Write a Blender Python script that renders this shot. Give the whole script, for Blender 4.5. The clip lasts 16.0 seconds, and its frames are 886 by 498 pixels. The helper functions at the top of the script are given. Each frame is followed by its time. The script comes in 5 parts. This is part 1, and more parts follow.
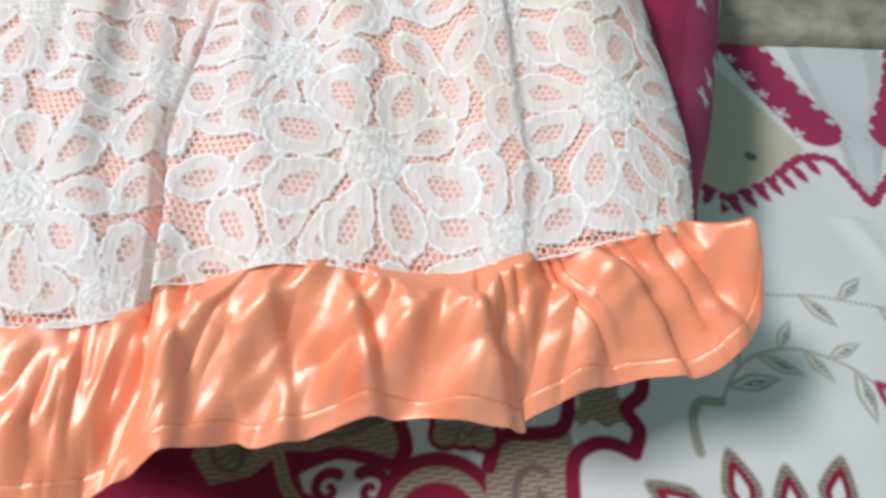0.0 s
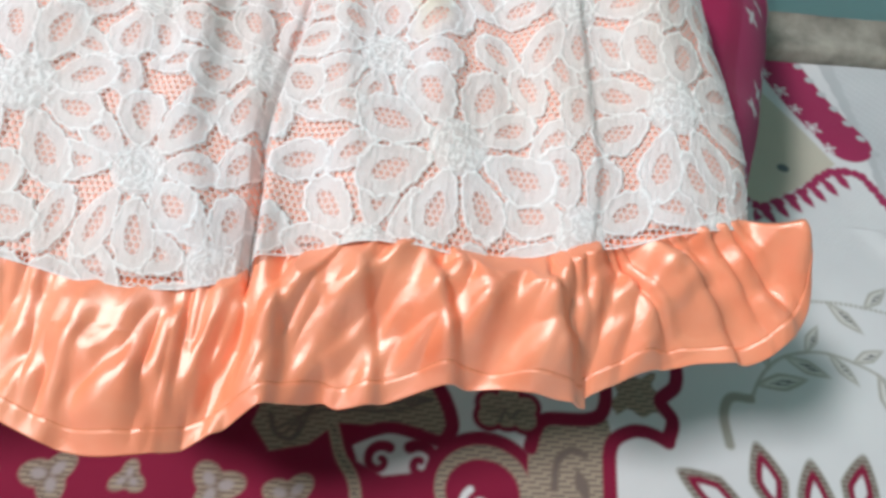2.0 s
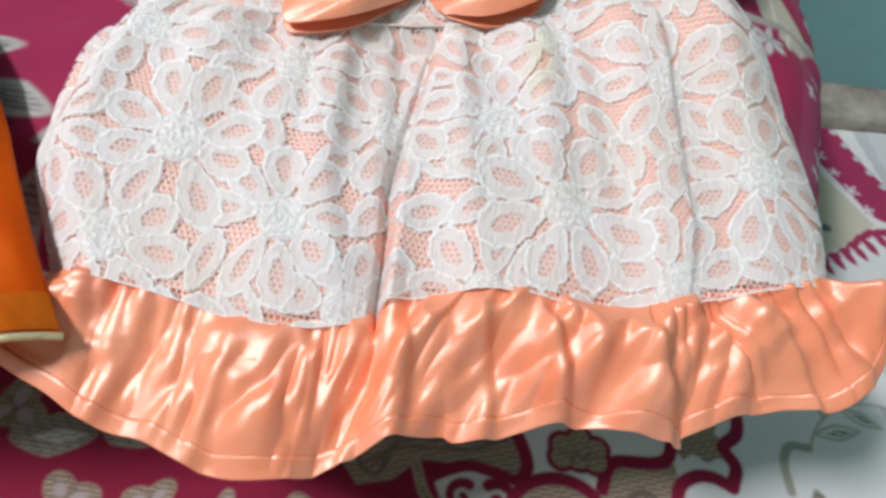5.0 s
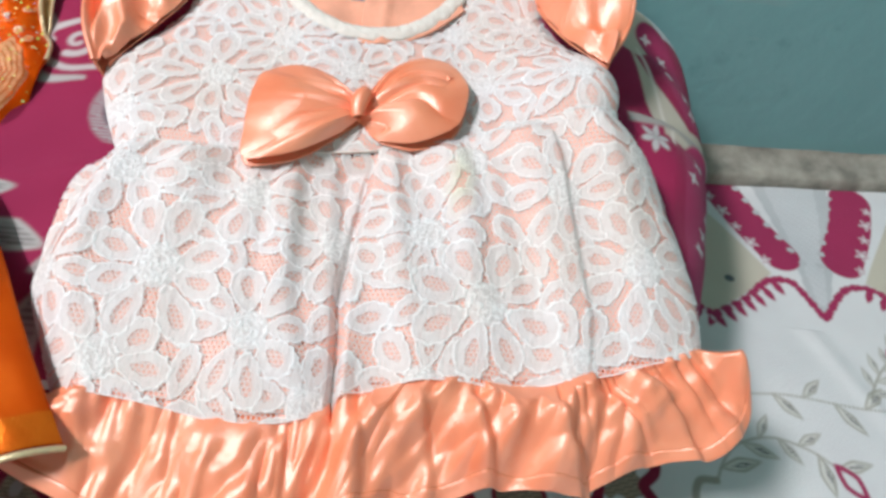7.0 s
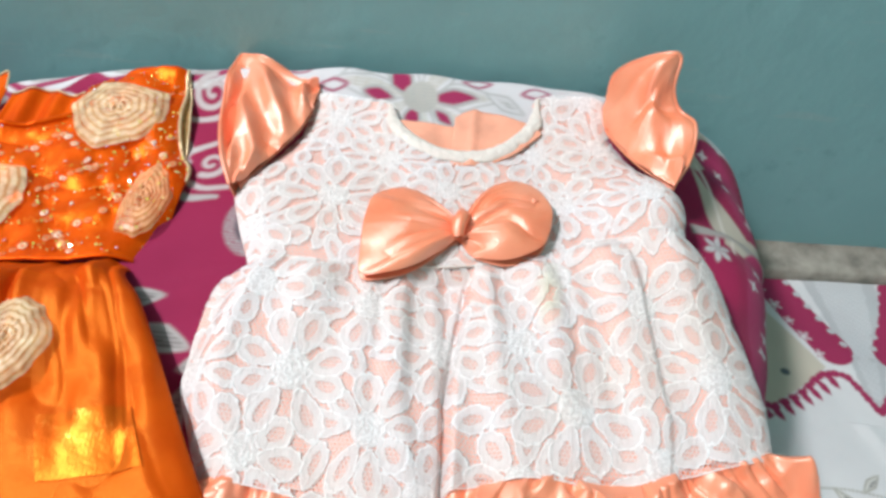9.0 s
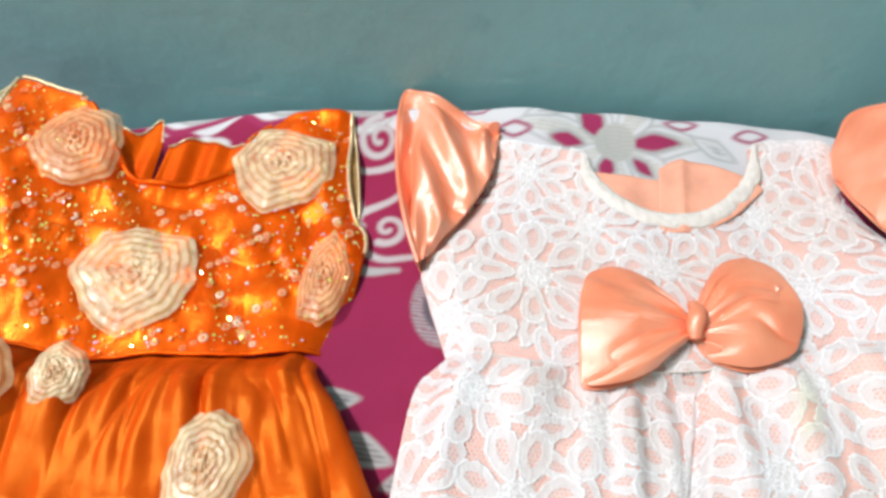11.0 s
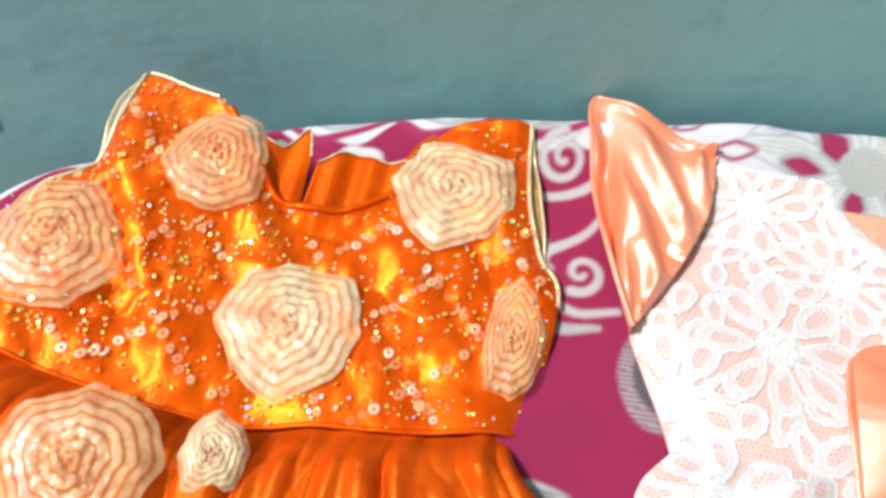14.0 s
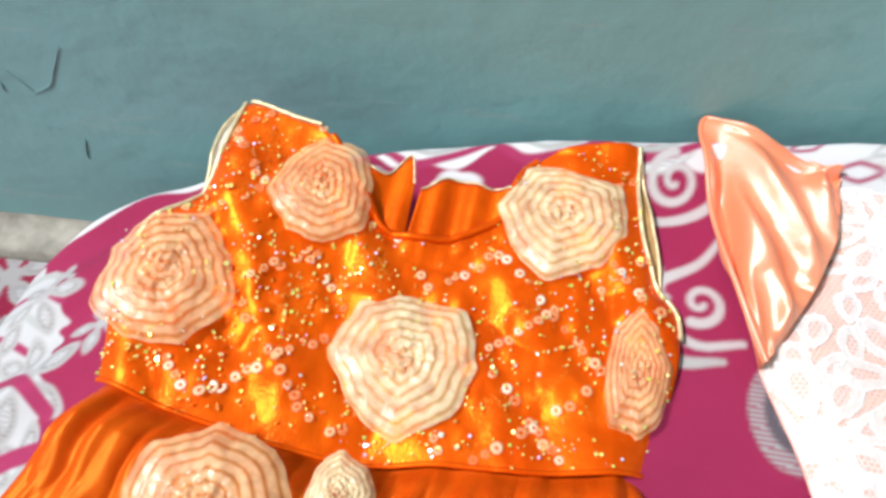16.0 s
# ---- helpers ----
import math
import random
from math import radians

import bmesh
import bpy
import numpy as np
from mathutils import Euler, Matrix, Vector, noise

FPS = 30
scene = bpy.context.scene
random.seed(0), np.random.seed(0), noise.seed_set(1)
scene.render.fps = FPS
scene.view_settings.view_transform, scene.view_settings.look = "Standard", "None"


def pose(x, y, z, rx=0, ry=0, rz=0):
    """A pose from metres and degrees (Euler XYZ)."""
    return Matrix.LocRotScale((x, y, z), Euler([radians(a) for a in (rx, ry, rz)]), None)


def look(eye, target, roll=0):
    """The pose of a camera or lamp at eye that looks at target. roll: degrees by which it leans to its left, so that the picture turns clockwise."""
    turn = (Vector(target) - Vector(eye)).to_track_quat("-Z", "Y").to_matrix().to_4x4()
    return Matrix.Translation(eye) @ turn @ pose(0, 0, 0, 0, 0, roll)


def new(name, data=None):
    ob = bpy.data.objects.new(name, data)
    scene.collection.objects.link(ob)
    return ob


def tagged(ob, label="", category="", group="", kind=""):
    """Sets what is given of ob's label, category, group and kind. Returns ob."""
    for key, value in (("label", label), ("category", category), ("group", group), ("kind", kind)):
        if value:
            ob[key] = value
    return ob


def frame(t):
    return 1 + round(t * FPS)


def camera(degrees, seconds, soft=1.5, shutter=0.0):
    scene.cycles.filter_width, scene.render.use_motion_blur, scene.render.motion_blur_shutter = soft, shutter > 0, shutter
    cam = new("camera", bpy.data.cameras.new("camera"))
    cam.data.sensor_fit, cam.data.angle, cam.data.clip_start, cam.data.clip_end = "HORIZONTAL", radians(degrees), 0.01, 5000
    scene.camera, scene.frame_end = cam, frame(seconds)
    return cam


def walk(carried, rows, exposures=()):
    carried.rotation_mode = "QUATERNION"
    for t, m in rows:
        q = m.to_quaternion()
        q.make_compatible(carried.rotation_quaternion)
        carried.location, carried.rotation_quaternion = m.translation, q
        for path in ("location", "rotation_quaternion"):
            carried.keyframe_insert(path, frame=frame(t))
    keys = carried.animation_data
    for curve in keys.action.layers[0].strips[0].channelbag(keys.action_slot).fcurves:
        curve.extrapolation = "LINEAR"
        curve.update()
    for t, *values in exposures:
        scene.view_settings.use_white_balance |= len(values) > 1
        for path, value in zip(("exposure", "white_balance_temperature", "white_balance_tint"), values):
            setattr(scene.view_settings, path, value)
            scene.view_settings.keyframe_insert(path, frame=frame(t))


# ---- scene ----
cam = camera(68.8, 16.0, soft=3.3)
PATH = [
    (0, (0.0059, 0.0128, 0.3576), (0.0382, 0.5543, -0.4825), 7.60),
    (0.5, (0.0063, 0.0111, 0.3599), (0.0442, 0.5557, -0.4779), 7.82),
    (1, (0.0040, 0.0079, 0.3631), (0.0414, 0.5537, -0.4740), 8.25),
    (1.5, (-0.0085, 0.0015, 0.3665), (0.0281, 0.5531, -0.4668), 9.33),
    (2, (-0.0229, -0.0066, 0.3689), (0.0037, 0.5370, -0.4700), 9.85),
    (2.5, (-0.0340, -0.0121, 0.3712), (-0.0136, 0.5355, -0.4653), 9.80),
    (3, (-0.0452, -0.0180, 0.3767), (-0.0260, 0.5385, -0.4539), 10.76),
    (3.5, (-0.0507, -0.0187, 0.3807), (-0.0279, 0.5436, -0.4460), 10.82),
    (4, (-0.0605, -0.0212, 0.3821), (-0.0394, 0.5454, -0.4416), 10.71),
    (4.2, (-0.0661, -0.0245, 0.3817), (-0.0493, 0.5510, -0.4359), 10.58),
    (6.3, (-0.0736, -0.0258, 0.4213), (-0.0499, 0.5854, -0.3698), 9.84),
    (6.5, (-0.0730, -0.0250, 0.4307), (-0.0272, 0.5899, -0.3566), 10.95),
    (7, (-0.0645, -0.0306, 0.4592), (-0.0002, 0.6045, -0.3107), 10.53),
    (7.5, (-0.0690, -0.0515, 0.4907), (-0.0070, 0.6249, -0.2433), 9.92),
    (8, (-0.0677, -0.0666, 0.5019), (-0.0067, 0.6307, -0.2122), 9.18),
    (8.5, (-0.0895, -0.0594, 0.5083), (-0.0587, 0.6393, -0.2065), 8.40),
    (9, (-0.1119, -0.0441, 0.5151), (-0.1030, 0.6573, -0.1976), 7.44),
    (9.5, (-0.1303, -0.0192, 0.5217), (-0.1308, 0.6704, -0.2026), 6.04),
    (10, (-0.1578, 0.0075, 0.5204), (-0.1989, 0.6873, -0.2119), 3.91),
    (10.2, (-0.1730, 0.0178, 0.5235), (-0.2173, 0.6894, -0.2161), 3.69),
    (12.3, (-0.2924, 0.1034, 0.5280), (-0.3898, 0.6741, -0.2874), 2.46),
    (12.5, (-0.2999, 0.1089, 0.5207), (-0.3954, 0.6765, -0.2971), 2.73),
    (13, (-0.3183, 0.1183, 0.5043), (-0.4151, 0.6782, -0.3186), 2.72),
    (13.5, (-0.3316, 0.1279, 0.4997), (-0.4477, 0.6929, -0.3172), 0.79),
    (14, (-0.3335, 0.1308, 0.4962), (-0.4551, 0.6937, -0.3213), 0.24),
    (14.5, (-0.3365, 0.1304, 0.4955), (-0.4529, 0.6888, -0.3258), 0.16),
    (15, (-0.3508, 0.1330, 0.4928), (-0.4892, 0.6871, -0.3280), -2.10),
    (15.5, (-0.3683, 0.1343, 0.4928), (-0.5206, 0.6889, -0.3252), -3.04),
    (16, (-0.3842, 0.1382, 0.4976), (-0.5483, 0.6953, -0.3164), -3.67),
]
walk(cam, [(t, look(eye, target, roll)) for t, eye, target, roll in PATH], [(0, -0.28), (4.2, -0.40), (6.5, -0.25), (8, -0.25), (9, -0.15), (10, -0.16), (12.5, -0.03), (16, 0.10)])


# ---- light ----
world = bpy.data.worlds.new("room_dark")
scene.world = world
world.use_nodes = True
world.node_tree.nodes["Background"].inputs[0].default_value = (0.75, 0.88, 1.0, 1)
world.node_tree.nodes["Background"].inputs[1].default_value = 0.3


def area_lamp(name, eye, target, power, sx, sy, colour):
    data = bpy.data.lights.new(name, "AREA")
    data.shape, data.size, data.size_y, data.energy, data.color = "RECTANGLE", sx, sy, power, colour
    ob = new(name, data)
    ob.matrix_world = look(eye, target)
    return ob


area_lamp("tube_light", (-1.85, -0.38, 2.72), (-0.1, 0.25, 0.1), 128.0, 0.6, 0.35, (1.0, 0.965, 1.0))


# ---- materials ----
def material(name):
    m = bpy.data.materials.new(name)
    m.use_nodes = True
    nt = m.node_tree
    return m, nt, nt.nodes["Principled BSDF"]


def node(nt, kind, **values):
    n = nt.nodes.new(kind)
    for k, v in values.items():
        if k.startswith("i_"):
            key = k[2:]
            n.inputs[int(key) if key.isdigit() else key.replace("_", " ")].default_value = v
    return n


def maths(nt, op, a, b=None, c=None):
    n = nt.nodes.new("ShaderNodeMath")
    n.operation = op
    for i, v in enumerate((a, b, c)):
        if v is None:
            continue
        if isinstance(v, (int, float)):
            n.inputs[i].default_value = v
        else:
            nt.links.new(v, n.inputs[i])
    return n.outputs[0]


def position(nt):
    return nt.nodes.new("ShaderNodeNewGeometry").outputs["Position"]


def noise_tex(nt, scale, detail=4.0, rough=0.55, vector=None):
    n = node(nt, "ShaderNodeTexNoise", i_Scale=scale, i_Detail=detail, i_Roughness=rough)
    nt.links.new(vector if vector is not None else position(nt), n.inputs["Vector"])
    return n


def ramp(nt, fac, stops):
    n = nt.nodes.new("ShaderNodeValToRGB")
    while len(n.color_ramp.elements) < len(stops):
        n.color_ramp.elements.new(0.5)
    for el, (at, colour) in zip(n.color_ramp.elements, stops):
        el.position, el.color = at, (*colour, 1)
    nt.links.new(fac, n.inputs[0])
    return n.outputs[0]


def mix_colour(nt, fac, a, b, blend="MIX"):
    n = nt.nodes.new("ShaderNodeMix")
    n.data_type, n.blend_type = "RGBA", blend
    for v, i in ((fac, 0), (a, 6), (b, 7)):
        if isinstance(v, (int, float)):
            n.inputs[i].default_value = v
        elif isinstance(v, tuple):
            n.inputs[i].default_value = (*v, 1)
        else:
            nt.links.new(v, n.inputs[i])
    return n.outputs[2]


def bump(nt, height, strength, distance, target):
    n = node(nt, "ShaderNodeBump", i_Strength=strength, i_Distance=distance)
    nt.links.new(height, n.inputs["Height"])
    nt.links.new(n.outputs[0], target.inputs["Normal"])
    return n


def weave(nt, pitch):
    """Fine over-and-under threads, as a height."""
    sep = nt.nodes.new("ShaderNodeSeparateXYZ")
    nt.links.new(position(nt), sep.inputs[0])
    a = maths(nt, "SINE", maths(nt, "MULTIPLY", sep.outputs[0], 6.2832 / pitch))
    b = maths(nt, "SINE", maths(nt, "MULTIPLY", sep.outputs[1], 6.2832 / pitch))
    return maths(nt, "MULTIPLY", a, b)


def satin(name, colour, deep, gloss, share=0.42, rough=0.40):
    """Deep coloured cloth under a broad, pale, silky gloss."""
    m, nt, p = material(name)
    n = noise_tex(nt, 30.0, 3.0)
    nt.links.new(ramp(nt, n.outputs[0], [(0.3, deep), (0.7, colour)]), p.inputs["Base Color"])
    p.inputs["Roughness"].default_value = 0.55
    p.inputs["Specular IOR Level"].default_value = 0.3
    p.inputs["Specular Tint"].default_value = (*gloss, 1)
    g = node(nt, "ShaderNodeBsdfAnisotropic", i_Color=(*gloss, 1), i_Anisotropy=0.35)
    rn = noise_tex(nt, 75.0, 3.0)
    nt.links.new(maths(nt, "ADD", maths(nt, "MULTIPLY", rn.outputs[0], 0.12), rough - 0.06), g.inputs["Roughness"])
    h = maths(nt, "ADD", noise_tex(nt, 130.0, 3.0).outputs[0], maths(nt, "MULTIPLY", weave(nt, 0.0006), 0.06))
    nb_ = bump(nt, h, 0.3, 0.0012, p)
    nt.links.new(nb_.outputs[0], g.inputs["Normal"])
    mixed = nt.nodes.new("ShaderNodeMixShader")
    mixed.inputs[0].default_value = share
    nt.links.new(p.outputs[0], mixed.inputs[1])
    nt.links.new(g.outputs[0], mixed.inputs[2])
    nt.links.new(mixed.outputs[0], nt.nodes["Material Output"].inputs["Surface"])
    return m


def printed_cloth(name):
    m, nt, p = material(name)
    a = nt.nodes.new("ShaderNodeVertexColor")
    a.layer_name = "print"
    n = noise_tex(nt, 9.0, 5.0)
    tone = ramp(nt, n.outputs[0], [(0.25, (0.86, 0.86, 0.88)), (0.75, (1.0, 1.0, 1.0))])
    nt.links.new(mix_colour(nt, 1.0, a.outputs[0], tone, "MULTIPLY"), p.inputs["Base Color"])
    p.inputs["Roughness"].default_value = 0.78
    p.inputs["Specular IOR Level"].default_value = 0.15
    p.inputs["Sheen Weight"].default_value = 0.04
    h = maths(nt, "ADD", maths(nt, "MULTIPLY", weave(nt, 0.0011), 0.35), noise_tex(nt, 60.0).outputs[0])
    bump(nt, h, 0.35, 0.0006, p)
    return m


def lace_cloth():
    m, nt, p = material("white_lace")
    uv = position(nt)
    sep = nt.nodes.new("ShaderNodeSeparateXYZ")
    nt.links.new(uv, sep.inputs[0])
    # honeycomb net from two offset lattices
    size = 0.0027
    x = maths(nt, "DIVIDE", sep.outputs[0], size)
    y = maths(nt, "DIVIDE", sep.outputs[1], size)

    def cell(ox, oy):
        gx = maths(nt, "SUBTRACT", maths(nt, "FLOORED_MODULO", maths(nt, "ADD", x, ox), 1.0), 0.5)
        gy = maths(nt, "SUBTRACT", maths(nt, "FLOORED_MODULO", maths(nt, "ADD", y, oy), 1.732), 0.866)
        ax, ay = maths(nt, "ABSOLUTE", gx), maths(nt, "ABSOLUTE", gy)
        return maths(nt, "MAXIMUM", ax, maths(nt, "ADD", maths(nt, "MULTIPLY", ax, 0.5), maths(nt, "MULTIPLY", ay, 0.866)))

    d = maths(nt, "MINIMUM", cell(0.0, 0.0), cell(0.5, 0.866))
    thread = maths(nt, "GREATER_THAN", d, 0.40)
    a = nt.nodes.new("ShaderNodeAttribute")
    a.attribute_name = "lace"
    solid = a.outputs["Fac"]
    grain = noise_tex(nt, 900.0, 2.0)
    cover = maths(nt, "MULTIPLY", maths(nt, "MINIMUM", solid, 1.0), 0.95)
    fac = maths(nt, "MAXIMUM", cover, maths(nt, "MULTIPLY", thread, 0.74))
    tone = noise_tex(nt, 14.0, 3.0)
    white = ramp(nt, tone.outputs[0], [(0.3, (0.76, 0.735, 0.70)), (0.65, (0.79, 0.795, 0.805))])
    # a faint yellow-green stain on the front
    fx = maths(nt, "DIVIDE", maths(nt, "ADD", sep.outputs[0], 0.0335), 0.011)
    fy = maths(nt, "DIVIDE", maths(nt, "SUBTRACT", sep.outputs[1], 0.246), 0.028)
    far = maths(nt, "ADD", maths(nt, "SQRT", maths(nt, "ADD", maths(nt, "MULTIPLY", fx, fx), maths(nt, "MULTIPLY", fy, fy))), maths(nt, "MULTIPLY", noise_tex(nt, 90.0, 4.0).outputs[0], 0.8))
    spot = maths(nt, "MULTIPLY", maths(nt, "SUBTRACT", 1.0, maths(nt, "MINIMUM", maths(nt, "DIVIDE", far, 1.5), 1.0)), 0.8)
    nt.links.new(mix_colour(nt, spot, white, (0.66, 0.66, 0.40)), p.inputs["Base Color"])
    p.inputs["Roughness"].default_value = 0.8
    p.inputs["Specular IOR Level"].default_value = 0.25
    p.inputs["Sheen Weight"].default_value = 0.2
    bump(nt, maths(nt, "ADD", grain.outputs[0], maths(nt, "MULTIPLY", d, 0.5)), 0.5, 0.0004, p)
    clear = nt.nodes.new("ShaderNodeBsdfTransparent")
    mixed = nt.nodes.new("ShaderNodeMixShader")
    nt.links.new(fac, mixed.inputs[0])
    nt.links.new(clear.outputs[0], mixed.inputs[1])
    nt.links.new(p.outputs[0], mixed.inputs[2])
    nt.links.new(mixed.outputs[0], nt.nodes["Material Output"].inputs["Surface"])
    return m


def painted_wall():
    m, nt, p = material("teal_distemper")
    big, mid = noise_tex(nt, 2.2, 6.0, 0.6), noise_tex(nt, 17.0, 6.0, 0.7)
    c = ramp(nt, big.outputs[0], [(0.3, (0.155, 0.325, 0.338)), (0.7, (0.21, 0.412, 0.425))])
    spots = ramp(nt, mid.outputs[0], [(0.62, (1, 1, 1)), (0.78, (0.72, 0.76, 0.76))])
    c = mix_colour(nt, 1.0, c, spots, "MULTIPLY")
    smudge = noise_tex(nt, 7.0, 7.0, 0.72)
    c = mix_colour(nt, 1.0, c, ramp(nt, smudge.outputs[0], [(0.60, (1, 1, 1)), (0.72, (0.62, 0.66, 0.68))]), "MULTIPLY")
    st = nt.nodes.new("ShaderNodeMapping")
    st.inputs["Scale"].default_value = (4.0, 4.0, 40.0)
    nt.links.new(position(nt), st.inputs[0])
    scratch = noise_tex(nt, 1.6, 4.0, 0.6, st.outputs[0])
    c = mix_colour(nt, maths(nt, "MULTIPLY", maths(nt, "GREATER_THAN", scratch.outputs[0], 0.66), 0.18), c, (0.35, 0.42, 0.40))
    nt.links.new(c, p.inputs["Base Color"])
    p.inputs["Roughness"].default_value = 0.62
    bump(nt, noise_tex(nt, 45.0, 6.0).outputs[0], 0.3, 0.004, p)
    return m


def plain(name, colour, rough=0.6, vary=0.2, scale=30.0, metal=0.0):
    m, nt, p = material(name)
    n = noise_tex(nt, scale, 5.0)
    low = tuple(c * (1 - vary) for c in colour)
    nt.links.new(ramp(nt, n.outputs[0], [(0.3, low), (0.7, colour)]), p.inputs["Base Color"])
    p.inputs["Roughness"].default_value, p.inputs["Metallic"].default_value = rough, metal
    bump(nt, noise_tex(nt, scale * 6, 4.0).outputs[0], 0.3, 0.001, p)
    return m


def shimmer(name, colour, deep, glint):
    """Organza shot with metal thread."""
    m, nt, p = material(name)
    n = noise_tex(nt, 26.0, 4.0)
    base = ramp(nt, n.outputs[0], [(0.3, deep), (0.62, colour)])
    st = nt.nodes.new("ShaderNodeMapping")
    st.inputs["Scale"].default_value = (700.0, 420.0, 400.0)
    nt.links.new(position(nt), st.inputs[0])
    thread = noise_tex(nt, 1.0, 2.0, 0.5, st.outputs[0])
    patch = noise_tex(nt, 34.0, 3.0)
    on = maths(nt, "MULTIPLY", maths(nt, "GREATER_THAN", thread.outputs[0], 0.56), ramp(nt, patch.outputs[0], [(0.57, (0, 0, 0)), (0.86, (1, 1, 1))]))
    nt.links.new(mix_colour(nt, maths(nt, "MULTIPLY", on, 0.6), base, glint), p.inputs["Base Color"])
    nt.links.new(maths(nt, "ADD", maths(nt, "MULTIPLY", on, 0.3), 0.32), p.inputs["Metallic"])
    p.inputs["Roughness"].default_value = 0.35
    p.inputs["Specular Tint"].default_value = (1.0, 0.50, 0.08, 1)
    crumple = noise_tex(nt, 75.0, 3.0)
    bump(nt, maths(nt, "ADD", maths(nt, "MULTIPLY", thread.outputs[0], 0.35), maths(nt, "MULTIPLY", crumple.outputs[0], 0.7)), 0.36, 0.0016, p)
    return m


def ribbon_cloth(name, colour, edge):
    m, nt, p = material(name)
    a = nt.nodes.new("ShaderNodeAttribute")
    a.attribute_name = "ridge"
    # ribbon colour is darkened in the spiral troughs and paler on the ridges
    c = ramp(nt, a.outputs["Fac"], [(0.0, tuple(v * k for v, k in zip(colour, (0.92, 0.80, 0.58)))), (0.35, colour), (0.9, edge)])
    n = noise_tex(nt, 120.0, 3.0)
    c = mix_colour(nt, 1.0, c, ramp(nt, n.outputs[0], [(0.3, (0.75, 0.72, 0.68)), (0.6, (1, 1, 1))]), "MULTIPLY")
    nt.links.new(c, p.inputs["Base Color"])
    p.inputs["Roughness"].default_value = 0.32
    p.inputs["Specular IOR Level"].default_value = 0.5
    bump(nt, n.outputs[0], 0.5, 0.001, p)
    clear = nt.nodes.new("ShaderNodeBsdfTransparent")
    mixed = nt.nodes.new("ShaderNodeMixShader")
    thin = ramp(nt, noise_tex(nt, 70.0, 3.0).outputs[0], [(0.35, (0.55, 0.55, 0.55)), (0.65, (1, 1, 1))])
    dense = ramp(nt, a.outputs["Fac"], [(0.0, (0.58, 0.58, 0.58)), (0.35, (0.66, 0.66, 0.66)), (0.9, (0.84, 0.84, 0.84))])
    nt.links.new(maths(nt, "MULTIPLY", dense, thin), mixed.inputs[0])
    nt.links.new(clear.outputs[0], mixed.inputs[1])
    nt.links.new(p.outputs[0], mixed.inputs[2])
    nt.links.new(mixed.outputs[0], nt.nodes["Material Output"].inputs["Surface"])
    return m


PEACH = satin("peach_satin", (0.95, 0.325, 0.165), (0.91, 0.225, 0.092), (1.0, 0.86, 0.80), 0.20, 0.41)
LINING = plain("peach_lining", (0.91, 0.49, 0.385), 0.6, 0.12, 60.0)
BACK = plain("peach_back_facing", (0.92, 0.42, 0.28), 0.55, 0.2, 50.0)
STITCH = plain("peach_stitching", (0.72, 0.22, 0.10), 0.7, 0.1, 200.0)
LACE = lace_cloth()
TRIM = plain("ivory_binding", (0.76, 0.71, 0.65), 0.75, 0.15, 120.0)
PRINT = printed_cloth("printed_cotton")
WALL = painted_wall()
LEDGE = plain("grimy_plaster", (0.36, 0.34, 0.29), 0.8, 0.55, 45.0)
CREAM = plain("cream_distemper", (0.7, 0.68, 0.6), 0.8, 0.1, 6.0)
FLOOR = plain("grey_cement", (0.25, 0.24, 0.23), 0.6, 0.2, 8.0)
MATTRESS = plain("mattress_cotton", (0.6, 0.58, 0.55), 0.8, 0.1, 30.0)
ORANGE = shimmer("orange_organza", (0.80, 0.104, 0.003), (0.64, 0.062, 0.0015), (1.0, 0.48, 0.07))
ORANGE_SILK = satin("orange_silk", (0.62, 0.080, 0.003), (0.48, 0.046, 0.0015), (1.0, 0.42, 0.06), 0.06, 0.32)
GOLD = shimmer("gold_brocade", (0.62, 0.13, 0.010), (0.50, 0.072, 0.004), (1.0, 0.52, 0.12))
PIPING = plain("gold_piping", (0.85, 0.70, 0.42), 0.35, 0.25, 260.0, 0.5)
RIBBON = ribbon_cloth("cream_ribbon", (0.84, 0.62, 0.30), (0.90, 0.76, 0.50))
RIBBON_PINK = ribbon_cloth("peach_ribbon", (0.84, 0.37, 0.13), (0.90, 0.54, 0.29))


def clear_sequins():
    """Thin clear plastic with a warm cast: most of the cloth shows through, with a sharp gloss on top."""
    m, nt, p = material("clear_sequin")
    o = nt.nodes.new("ShaderNodeObjectInfo")
    nt.links.new(ramp(nt, o.outputs["Random"], [(0.0, (0.95, 0.42, 0.16)), (0.7, (0.98, 0.58, 0.30)), (0.95, (1.0, 0.82, 0.62))]), p.inputs["Base Color"])
    p.inputs["Roughness"].default_value, p.inputs["Specular IOR Level"].default_value = 0.12, 0.8
    clear = nt.nodes.new("ShaderNodeBsdfTransparent")
    clear.inputs[0].default_value = (1.0, 0.9, 0.8, 1)
    mixed = nt.nodes.new("ShaderNodeMixShader")
    nt.links.new(maths(nt, "ADD", maths(nt, "MULTIPLY", o.outputs["Random"], 0.45), 0.32), mixed.inputs[0])
    nt.links.new(clear.outputs[0], mixed.inputs[1])
    nt.links.new(p.outputs[0], mixed.inputs[2])
    nt.links.new(mixed.outputs[0], nt.nodes["Material Output"].inputs["Surface"])
    return m


SEQUIN = clear_sequins()


